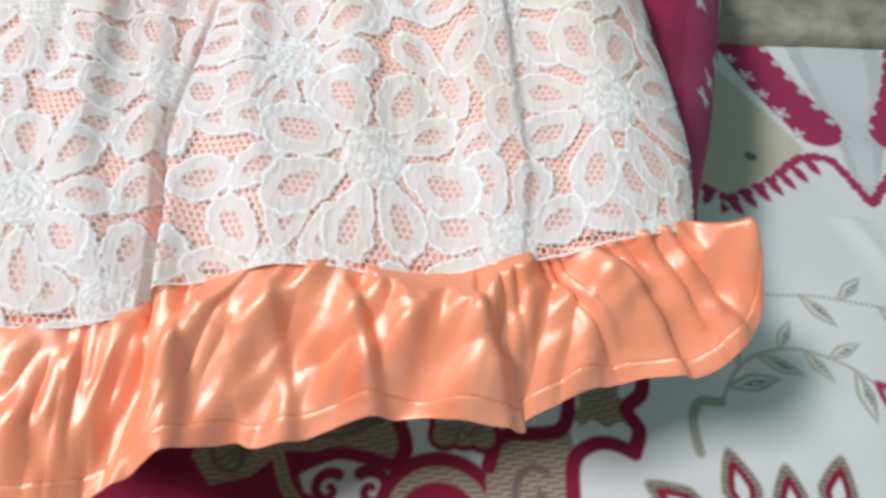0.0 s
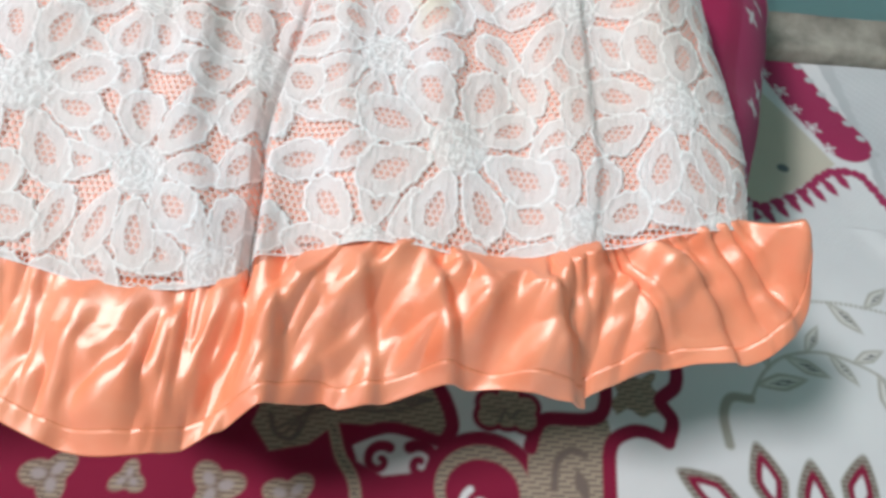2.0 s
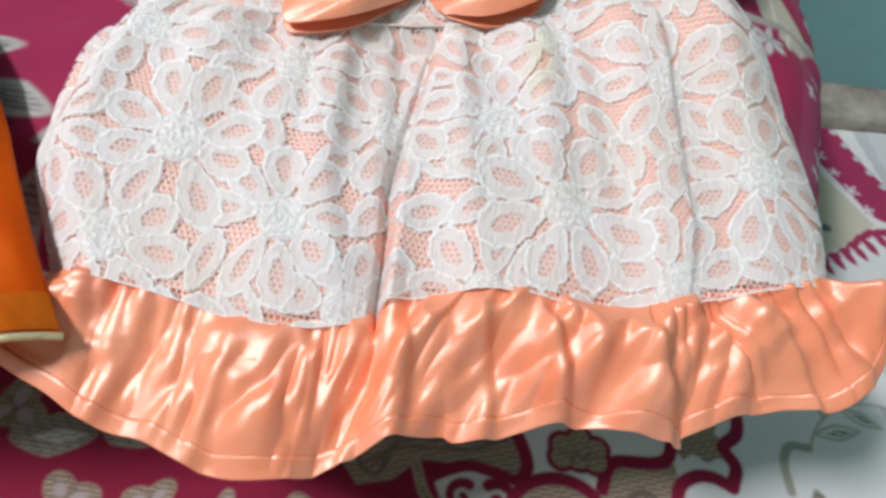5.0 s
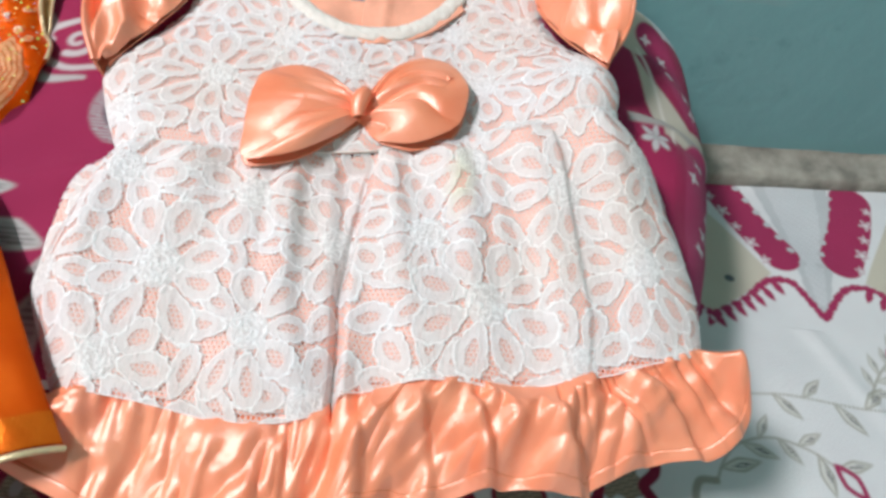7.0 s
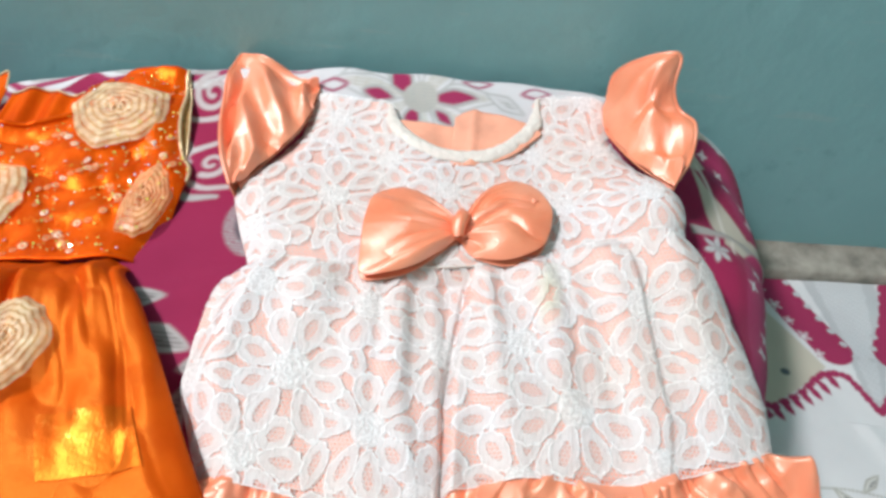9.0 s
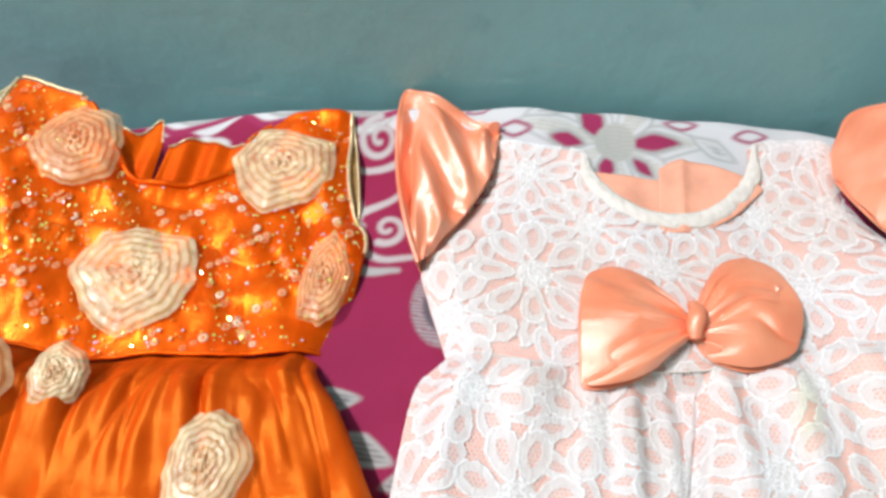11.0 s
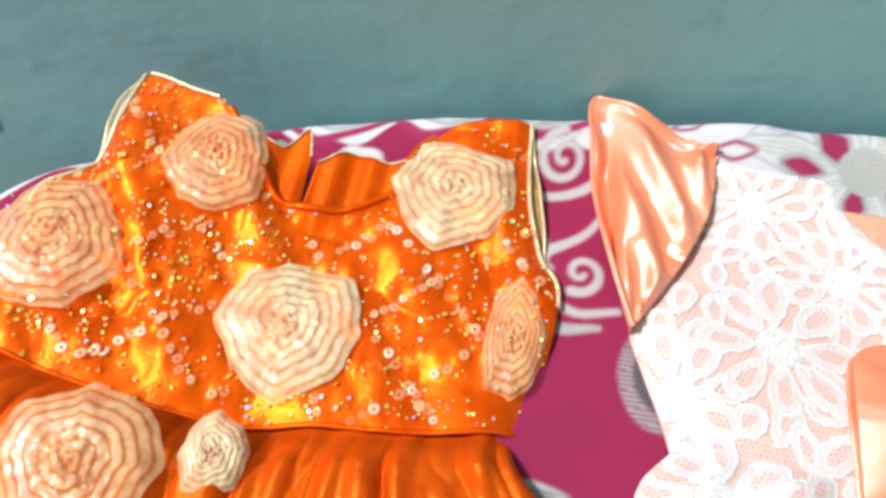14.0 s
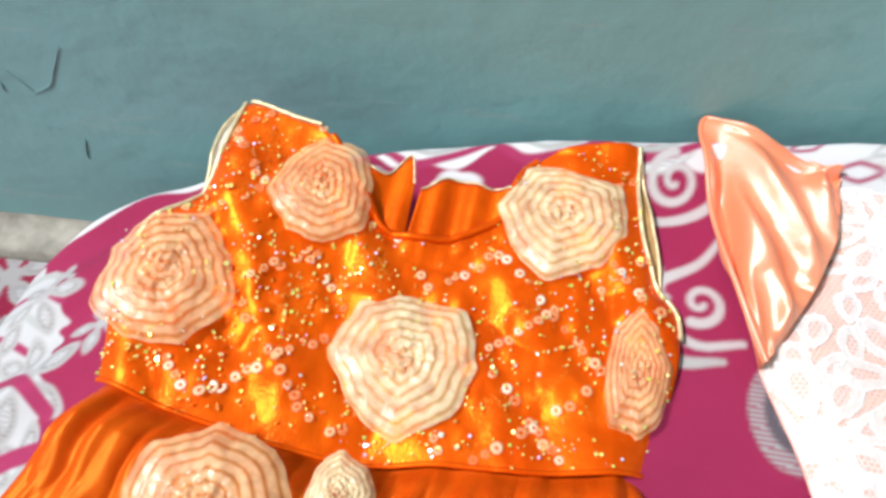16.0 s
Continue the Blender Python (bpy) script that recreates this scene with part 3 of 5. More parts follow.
    p.sprig([(0.345, 0.235), (0.365, 0.262), (0.386, 0.281)], 0.010, GREY, DARK, 3)
    p.line([(0.19, 0.153), (0.177, 0.152), (0.171, 0.14), (0.172, 0.122)], 0.0030, GREY, 40)
    p.oval(0.386, 0.279, 0.008, 0.010, 20, ROSE)
    p.oval(0.361, 0.212, 0.010, 0.007, -20, ROSE)
    p.oval(0.300, 0.160, 0.017, 0.009, -55, ROSE, None, 0.4)
    p.oval(0.300, 0.160, 0.010, 0.0045, -55, WHITE, None, 0.4)
    for cx, cy, t in ((0.192, 0.103, 100), (0.219, 0.096, 88), (0.247, 0.104, 70), (0.278, 0.09, 30), (0.158, 0.092, 150), (0.222, 0.06, 270)):
        p.oval(cx, cy, 0.023, 0.012, t, GREY, None, 0.45)
        p.oval(cx, cy, 0.022, 0.011, t, ink, 0.0, 0.45)
        p.oval(cx, cy, 0.016, 0.0075, t, MAROON, None, 0.45)
        p.oval(cx, cy, 0.009, 0.0038, t, WHITE, None, 0.45)
    # border by the wall: slanted maroon lobes, feathered grey columns, scalloped edge
    pale, sand = (0.47, 0.49, 0.50), (0.52, 0.49, 0.40)
    for x0 in (0.106, 0.342, 0.578):
        for sgn in (-1, 1):
            p.area([(x0 + sgn * 0.048, 0.362), (x0 + sgn * 0.119, 0.47), (x0 + sgn * 0.119, 0.308), (x0 + sgn * 0.085, 0.332)], sand)
        p.line([(x0 + 0.008, 0.505), (x0 + 0.006, 0.44), (x0, 0.385), (x0 - 0.006, 0.345), (x0 - 0.008, 0.322)], 0.044, pale, 46, None, 0.85, 0.10)
        p.line([(x0 + 0.008, 0.505), (x0 + 0.004, 0.43), (x0 - 0.006, 0.335)], 0.030, (0.58, 0.60, 0.61), 40, 0.0, 0.85, 0.12)
        for sgn in (-1, 1):
            p.line([(x0 + sgn * 0.074, 0.476), (x0 + sgn * 0.056, 0.43), (x0 + sgn * 0.033, 0.388)], 0.0225, ROSE, 30, None, 0.05)
            for k in range(7):
                p.oval(x0 + sgn * (0.052 - 0.0072 * k) - 0.002, 0.478 - 0.0165 * k, 0.0042, 0.0036, 0, pale)
            for k in range(5):
                cx, cy = x0 + sgn * (0.088 - 0.0095 * k), 0.462 - 0.021 * k
                p.flower(cx, cy, 0.0055 + 0.002 * (k % 2), 5, 40 * k, (WHITE, WHITE, ROSE))
            p.oval(x0 + sgn * 0.092, 0.352, 0.0050, 0.0042, 0, (0.12, 0.14, 0.15))
            p.line([(x0 - 0.009, 0.314), (x0 + sgn * 0.020 - 0.004, 0.345), (x0 + sgn * 0.034, 0.355), (x0 + sgn * 0.056, 0.352), (x0 + sgn * 0.085, 0.326), (x0 + sgn * 0.119, 0.306)], 0.0036, ROSE, 60, None, 0, 0.35)
            for k in range(7):
                cx, cy = x0 + sgn * (0.046 + 0.0115 * k), 0.350 - 0.0072 * k - (0.001 * k if k < 3 else 0.002)
                p.oval(cx, cy - 0.003, 0.0095, 0.0042, 90 - sgn * 30, ROSE, None, 0.3)
                p.oval(cx + sgn * 0.0055, cy - 0.003, 0.0036, 0.0016, 90 - sgn * 30, (0.62, 0.58, 0.60))
    return p.rgb


paint(sheet, print_bed(SX, SY))

# ---- the pillow ----
PX0, PX1 = -0.768, 0.180


def pillow_plan(x):
    u = np.clip((x - (PX0 + PX1) / 2) / ((PX1 - PX0) / 2), -1, 1)
    u8 = np.abs(u) ** 8
    return u, 0.145 + 0.05 * u8, wall_y(x) + 0.034 - np.where(u > 0, 0.05 * u8 * np.abs(u) ** 8, 0.10 * np.abs(u) ** 5)


def pillow_half(x, y):
    """Half of the pillow's thickness at a place."""
    u, front, back = pillow_plan(x)
    e = np.where(u > 0, np.clip(1 - np.abs(u) ** 6.5, 0, 1) ** 0.42, np.clip(1 - np.abs(u) ** 3.0, 0, 1) ** 0.55)
    f = np.sqrt(np.clip(1 - np.clip((front + 0.115 - y) / 0.115, 0, 1) ** 2.3, 0, 1))
    b = np.sqrt(np.clip(1 - np.clip((y - back + 0.024) / 0.024, 0, 1) ** 2.5, 0, 1))
    return 0.082 * e * f * b


def pillow_top(x, y):
    half = pillow_half(x, y)
    crest = np.interp(x, [-0.72, -0.62, -0.50, -0.40, -0.30, -0.16, 0.0, 0.1], [0.0, 0.002, 0.014, 0.021, 0.017, 0.011, 0.009, 0.0])
    return 0.084 + half + (0.038 * np.clip((x + 0.5) / 0.3, 0.0, 1) * np.clip((y - 0.26) / 0.2, 0, 1) + crest * np.exp(-(((y - wall_y(x) - 0.012) / 0.026) ** 2))) * half / 0.082


nu, nv = 640, 330
p_ = np.sin(np.linspace(-1, 1, nu) * math.pi / 2) * 0.35 + np.linspace(-1, 1, nu) * 0.65
QX = np.repeat(((PX0 + PX1) / 2 + p_ * (PX1 - PX0) / 2)[:, None], nv, 1)
_, q0, q1 = pillow_plan(QX)
w_ = np.linspace(0, 1, nv)[None, :]
QY = q0 + (q1 - q0) * (0.6 * w_ + 0.4 * (1 - np.cos(math.pi * w_)) / 2)
crease = 0.0016 * np.sin(QX * 70 + 9 * np.sin(QY * 14)) * np.sin(QY * 26 + 5 * QX) + 0.003 * np.exp(-((QX - 0.1) / 0.05) ** 2) * np.sin(QY * 90 + 30 * QX)
crease = crease + 0.006 * np.exp(-((QX + 0.70) / 0.045) ** 2) * np.sin(QY * 75 - 60 * QX)
crease = crease + 0.007 * np.exp(-((QY - 0.352) / 0.006) ** 2) * np.clip((QX - 0.09) / 0.03, 0, 1) + 0.005 * np.clip((0.352 - QY) / 0.02, 0, 1) * np.clip((QX - 0.09) / 0.04, 0, 1)
edge_ = np.clip(pillow_half(QX, QY) / 0.03, 0, 1)
QZ = pillow_top(QX, QY) + crease * edge_
pillow = new("pillow")
tagged(pillow, "plump pillow in a maroon printed cotton case on the bed", "pillow")
pillow.location = (0, 0, 0)
# the front corner is drawn in
QX = QX - 0.034 * np.clip((0.375 - QY) / 0.16, 0, 1) ** 1.2 * np.clip((QX - 0.02) / 0.16, 0, 1) ** 1.5
case = cloth("pillowcase", QX, QY, QZ, PRINT, pillow)
under = cloth("underside", QX[::6, ::6], QY[::6, ::6], (0.084 - pillow_half(QX, QY) * 0.93)[::6, ::6], MATTRESS, pillow)


def print_pillow(x, y):
    p = Print(x, y, (0.30, 0.020, 0.075))
    p.soft = 0.0011
    white, ash, olive = (0.64, 0.65, 0.66), (0.40, 0.41, 0.40), (0.50, 0.49, 0.43)
    pink = (0.33, 0.03, 0.10)
    # pale band along the back, deeper behind the lace dress
    edge = wall_y(x) + np.interp(x, [-0.6, -0.40, -0.30, -0.25, 0.05, 0.15], [0.006, 0.002, 0.004, -0.026, -0.034, -0.01])
    p.lay(edge + 0.006 * np.sin(x * 70) + 0.004 * np.sin(x * 131 + 1) - y, white)
    # big flower behind the neckline: hatched grey petals with maroon hearts
    cx, cy = -0.142, 0.440
    for t, far, a, b in ((8, 0.034, 0.036, 0.013), (62, 0.030, 0.026, 0.014), (128, 0.028, 0.026, 0.014), (176, 0.040, 0.036, 0.012), (225, 0.034, 0.026, 0.012), (275, 0.030, 0.024, 0.013), (325, 0.036, 0.028, 0.012)):
        px, py = cx + far * math.cos(radians(t)), cy + 0.8 * far * math.sin(radians(t))
        p.oval(px, py, a, b, t, ash, None, 0.45)
        p.oval(px, py, a * 0.93, b * 0.86, t, white, None, 0.45)
        p.oval(px, py, a * 0.8, b * 0.6, t, olive, 0.3, 0.5)
    for px, py, a, b, t in ((-0.160, 0.453, 0.0125, 0.0085, 128), (-0.113, 0.443, 0.0190, 0.0055, 6), (-0.178, 0.436, 0.0120, 0.0050, 176), (-0.147, 0.419, 0.0110, 0.0060, 80), (-0.120, 0.425, 0.009, 0.0045, -40)):
        p.oval(px, py, a + 0.003, b + 0.0028, t, ash, None, 0.3)
        p.oval(px, py, a, b, t, pink, None, 0.45)
    p.oval(cx, cy, 0.0150, 0.0135, 0, olive)
    p.oval(cx, cy, 0.0150, 0.0135, 0, ash, 0.4)
    # small maroon lozenges with white hearts, and grey leaves between
    for px, py, t in ((-0.218, 0.440, 4), (-0.094, 0.461, 8), (-0.042, 0.458, 10), (0.012, 0.455, -20), (-0.245, 0.455, 30)):
        p.oval(px, py, 0.0135, 0.0058, t, pink, None, 0.4)
        p.oval(px, py, 0.0092, 0.0034, t, white, None, 0.4)
    for px, py, t in ((-0.195, 0.457, 25), (-0.232, 0.425, -30), (-0.068, 0.446, -20), (-0.02, 0.440, 30), (0.045, 0.462, -35), (0.07, 0.440, 20), (-0.27, 0.437, 60), (-0.328, 0.434, 20), (-0.355, 0.441, -20)):
        p.oval(px, py, 0.019, 0.0075, t, ash, None, 0.5)
        p.oval(px, py, 0.016, 0.0055, t, white, None, 0.5)
        p.oval(px + 0.002, py, 0.011, 0.003, t, ash, 0.2, 0.5)
    # pale clouds on maroon behind the orange dress
    for px, py, a, b in ((-0.451, 0.409, 0.017, 0.0085), (-0.515, 0.412, 0.015, 0.0075), (-0.385, 0.408, 0.014, 0.007), (-0.54, 0.402, 0.016, 0.008)):
        for k in range(5):
            q = 1.257 * k + 90 * px
            p.oval(px + 0.55 * a * math.cos(q), py + 0.5 * b * math.sin(q), 0.55 * a, 0.6 * b, 0, white)
        p.oval(px, py, 0.6 * a, 0.45 * b, 0, ash, 0.2)
    for sx0 in (-0.58, -0.505, -0.43, -0.37):
        p.line([(sx0, wall_y(sx0) + 0.014), (sx0 + 0.02, wall_y(sx0) + 0.004), (sx0 + 0.045, wall_y(sx0) + 0.010), (sx0 + 0.07, wall_y(sx0) + 0.022)], 0.0030, pink, 50)
        p.line([(sx0 + 0.01, wall_y(sx0) + 0.022), (sx0 + 0.03, wall_y(sx0) + 0.012), (sx0 + 0.05, wall_y(sx0) + 0.018)], 0.0022, ash, 40)
    # scrolls
    pale = (0.50, 0.47, 0.47)
    p.swirl(-0.318, 0.425, 0.016, 1.5, 100, 0.0030, pale)
    p.line([(-0.345, 0.405), (-0.325, 0.40), (-0.30, 0.41), (-0.285, 0.43)], 0.003, pale)
    p.line([(-0.34, 0.385), (-0.322, 0.365), (-0.322, 0.34), (-0.30, 0.325), (-0.275, 0.33)], 0.0042, pale, 50, None, 0.5)
    p.line([(-0.322, 0.36), (-0.30, 0.375), (-0.285, 0.40)], 0.0035, pale, 40, None, 0.5)
    p.line([(-0.318, 0.35), (-0.335, 0.335), (-0.35, 0.345)], 0.0035, pale, 40, None, 0.5)
    p.swirl(-0.298, 0.35, 0.013, 1.2, 250, 0.003, pale)
    p.swirl(-0.36, 0.36, 0.018, 1.3, 30, 0.003, pale, -1)
    p.line([(-0.33, 0.335), (-0.31, 0.315), (-0.285, 0.318)], 0.006, (0.42, 0.41, 0.40), 30, None, 0.7)
    # round grey medallion and leaves beside the dress
    for r, c in ((0.031, (0.36, 0.36, 0.36)), (0.021, (0.12, 0.10, 0.12)), (0.013, (0.36, 0.36, 0.36))):
        p.oval(-0.247, 0.298, r * 0.8, r, 0, c, 0.0 if r > 0.03 else None)
    for cx, cy, a, t in ((-0.285, 0.198, 0.021, -14), (-0.31, 0.222, 0.02, 190), (-0.255, 0.186, 0.016, 20), (-0.27, 0.158, 0.018, 60), (-0.3, 0.15, 0.016, 10)):
        p.oval(cx, cy, a, a * 0.45, t, (0.42, 0.41, 0.39), None, 0.5)
        p.oval(cx, cy, a * 0.8, a * 0.3, t, (0.2, 0.18, 0.18), 0.2, 0.5)
    # right end: maroon lobes strewn with white florets, between sand-coloured wedges
    sand = (0.50, 0.46, 0.38)
    p.area([(0.085, 0.50), (0.125, 0.47), (0.128, 0.44), (0.105, 0.418), (0.075, 0.43)], sand)
    p.area([(0.098, 0.425), (0.112, 0.40), (0.150, 0.37), (0.19, 0.38), (0.19, 0.335), (0.120, 0.345), (0.108, 0.375)], sand)
    p.line([(0.106, 0.428), (0.116, 0.395), (0.124, 0.362), (0.128, 0.34)], 0.0016, (0.66, 0.62, 0.56))
    # dark grey strip along the crease: shade under the fold, painted in
    p.area([(0.09, 0.345), (0.13, 0.350), (0.19, 0.340), (0.19, 0.352), (0.13, 0.360), (0.09, 0.356)], (0.33, 0.32, 0.30))
    p.line([(0.122, 0.448), (0.138, 0.420), (0.156, 0.392)], 0.0150, pink)
    p.line([(0.156, 0.330), (0.152, 0.295), (0.144, 0.235)], 0.021, (0.36, 0.035, 0.11))
    p.flower(0.110, 0.335, 0.012, 6, 20, (ash, white, ash))
    for k in range(5):
        p.flower(0.116 + 0.010 * k + 0.005 * (k % 2), 0.445 - 0.014 * k, 0.0042, 4, 50 * k, (WHITE, WHITE, WHITE))
    for k in range(7):
        p.flower(0.150 + 0.010 * math.sin(k * 2.1), 0.225 + 0.018 * k, 0.0045, 4, 50 * k, (WHITE, WHITE, WHITE))
    # left end: grey blooms on a pale ground, and a pale strip along the back
    p.lay(pillow_plan(x)[2] - 0.019 + 0.004 * np.sin(x * 90) - y + 0.5 * np.clip(x + 0.56, 0, 1), white)
    p.area([(-0.80, 0.335), (-0.715, 0.315), (-0.690, 0.285), (-0.672, 0.235), (-0.64, 0.15), (-0.80, 0.10)], (0.50, 0.50, 0.51), None, 0.003)
    for k in range(9):
        q = 0.155 + 0.019 * k
        p.line([(-0.775 + 0.006 * (k % 3), q), (-0.735, q + 0.012), (-0.70 + 0.004 * (k % 2), q + 0.004)], 0.0028, pink if k % 2 else ash, 30)
    for cx, cy, r, t in ((-0.715, 0.295, 0.03, 20), (-0.685, 0.235, 0.036, 50), (-0.73, 0.245, 0.03, 0), (-0.66, 0.18, 0.034, 30), (-0.70, 0.19, 0.03, 10), (-0.655, 0.28, 0.022, 60)):
        p.flower(cx, cy, r, 5, t, ((0.40, 0.39, 0.39), (0.27, 0.26, 0.25), (0.50, 0.50, 0.52)), 0.2)
    p.line([(-0.72, 0.23), (-0.69, 0.235), (-0.66, 0.22)], 0.005, pink)
    p.line([(-0.72, 0.17), (-0.68, 0.19), (-0.65, 0.2)], 0.006, pink)
    return p.rgb


paint(case, print_pillow(QX, QY))


# ---- the peach lace dress ----
def dress_z(x, y):
    z = np.interp(y, [0.03, 0.05, 0.09, 0.13, 0.17, 0.21, 0.28, 0.33, 0.45], [0.118, 0.122, 0.130, 0.150, 0.166, 0.176, 0.189, 0.190, 0.195])
    z = z + 0.028 * np.exp(-((x - 0.055) ** 2 + (y - 0.325) ** 2) / (2 * 0.045**2))
    return z


def on_dress(x, y):
    return np.maximum(dress_z(x, y), np.where((y > 0.15), pillow_top(x, y) + 0.0045, 0))


WAIST = [(-0.243, 0.257), (-0.18, 0.256), (-0.1, 0.263), (-0.02, 0.285), (0.066, 0.304)]
HEM = [(-0.236, 0.113), (-0.19, 0.110), (-0.152, 0.1055), (-0.128, 0.105), (-0.105, 0.110), (-0.082, 0.122), (-0.04, 0.131), (0.0, 0.1315), (0.042, 0.1395), (0.08, 0.150), (0.1125, 0.161)]
SIDE_L = [(-0.236, 0.113), (-0.251, 0.142), (-0.262, 0.167), (-0.262, 0.196), (-0.258, 0.236), (-0.243, 0.257)]
SIDE_R = [(0.1125, 0.161), (0.114, 0.188), (0.110, 0.215), (0.103, 0.243), (0.088, 0.284), (0.066, 0.304)]
ARM_L = [(-0.243, 0.257), (-0.259, 0.290), (-0.269, 0.324), (-0.250, 0.356), (-0.237, 0.388), (-0.233, 0.430)]
ARM_R = [(0.066, 0.304), (0.066, 0.345), (0.046, 0.375), (0.030, 0.42), (0.024, 0.462)]
NECK = [(-0.166, 0.424), (-0.153, 0.403), (-0.132, 0.387), (-0.107, 0.381), (-0.077, 0.389), (-0.053, 0.414), (-0.044, 0.438), (-0.042, 0.449)]
TOP = [(-0.233, 0.430), (-0.2, 0.427), *NECK, (-0.008, 0.457), (0.024, 0.462)]

# lace: blossoms of long petals, each with an open eye, on a honeycomb net
rng = np.random.RandomState(7)
BLOOMS = [(0.074, 0.202), (-0.0149, 0.1725), (-0.1, 0.2035), (-0.0504, 0.2106), (-0.0466, 0.1267), (-0.193, 0.176), (-0.140, 0.148), (0.038, 0.144), (0.028, 0.243),
          (-0.212, 0.128), (-0.152, 0.226), (0.078, 0.272), (-0.225, 0.232), (-0.028, 0.262), (0.098, 0.152), (-0.105, 0.115), (-0.255, 0.17),
          (-0.194, 0.318), (0.011, 0.405), (-0.108, 0.335), (0.040, 0.335), (-0.205, 0.405), (-0.022, 0.33), (-0.150, 0.285), (-0.158, 0.365), (-0.04, 0.39), (-0.245, 0.28), (0.0, 0.455), (-0.19, 0.45)]
BLOOMS = [(x, y, 0.041 if k in (0, 1, 5, 17, 18) else 0.036) for k, (x, y) in enumerate(BLOOMS)]


def petal(x, y, cx, cy, half, wide, turn, state, wob, eye=0.47):
    """Lays one petal where the lace is still open."""
    solid, cord, full = state
    rows = np.nonzero((x.max(1) > cx - 1.3 * half) & (x.min(1) < cx + 1.3 * half))[0]
    if not len(rows):
        return
    lo, hi = rows[0], rows[-1] + 1
    cols = np.nonzero((y[lo:hi].max(0) > cy - 1.3 * half) & (y[lo:hi].min(0) < cy + 1.3 * half))[0]
    if not len(cols):
        return
    w = (slice(lo, hi), slice(cols[0], cols[-1] + 1))
    c, s = math.cos(turn), math.sin(turn)
    u, v = (x[w] - cx) * c + (y[w] - cy) * s, -(x[w] - cx) * s + (y[w] - cy) * c
    v = v / (1 - 0.34 * np.clip(-u / half, -0.3, 1))
    bite = 0.030 * np.sin(11 * np.arctan2(v / wide, u / half) + 40 * turn)
    e = np.hypot(u / half, v / wide) + wob[w] + bite
    ey = np.hypot((u - 0.06 * half) / (eye * half), v / (0.36 * wide)) + 1.8 * wob[w]
    free = full[w] == 0
    inside = (e < 1) & free
    solid[w] = np.where(inside, np.where(ey > 1, 1.0, 0.20), solid[w])
    cord[w] = np.where(inside, np.exp(-((e - 0.93) / 0.06) ** 2) + 0.45 * np.exp(-((ey - 1.1) / 0.15) ** 2), cord[w])
    full[w] = np.where(inside, 0.15 + np.sqrt(np.clip(1 - e**2, 0, 1)), full[w])


def lace_field(x, y):
    """How closed the lace is (0 net, 1 cloth), and its height."""
    solid, cord, full = np.zeros(x.shape), np.zeros(x.shape), np.zeros(x.shape)
    state = (solid, cord, full)
    wob = 0.05 * soft_noise(x / 0.0017, y / 0.0017, 2) + 0.05 * soft_noise(x / 0.005, y / 0.005, 4)
    rng = np.random.RandomState(19)
    plan = []
    for cx, cy, R in BLOOMS:
        start, count = rng.uniform(0, 6.28), 8
        for k in range(count):
            a = start + 2 * math.pi * k / count + rng.normal(0, 0.07)
            size = rng.uniform(0.86, 1.12)
            plan.append((cx + 0.63 * R * size * math.cos(a), cy + 0.63 * R * size * math.sin(a), 0.37 * R * size, 0.232 * R * rng.uniform(0.85, 1.15), a))
        r = np.hypot(x - cx, y - cy)
        m = r < 0.26 * R
        solid[m], full[m] = 1.0, 0.4
        cord[m] = 0.5 + 0.4 * np.sin(r[m] / R * 70 + 4 * wob[m] * 20)
        ring = (r < 0.30 * R) & ~m
        solid[ring] = 1.0
    for p in plan:
        petal(x, y, *p, state, wob)
    # leaves between the blossoms, wherever the net is still wide open
    got = []
    for _ in range(2600):
        cx, cy, a = rng.uniform(-0.275, 0.125), rng.uniform(0.10, 0.47), rng.uniform(0, 3.14)
        if min(math.hypot(cx - p[0], cy - p[1]) for p in plan) > 0.0130 and min(math.hypot(cx - b[0], cy - b[1]) for b in BLOOMS) > 0.018 and all(math.hypot(cx - g[0], cy - g[1]) > 0.0142 for g in got):
            got.append((cx, cy))
            petal(x, y, cx, cy, rng.uniform(0.0105, 0.0145), rng.uniform(0.0062, 0.0082), a, state, wob)
    return np.where(cord > 0.55, 1.0, np.where(solid > 0.9, 0.77 + 0.06 * soft_noise(x / 0.004, y / 0.004, 8), solid)), 0.00042 * cord + 0.0004 * full + 0.0002 * soft_noise(x / 0.0012, y / 0.004, 6) * solid


dress = new("baby_dress")
tagged(dress, "peach satin baby dress with white lace, laid on the pillow", "dress")


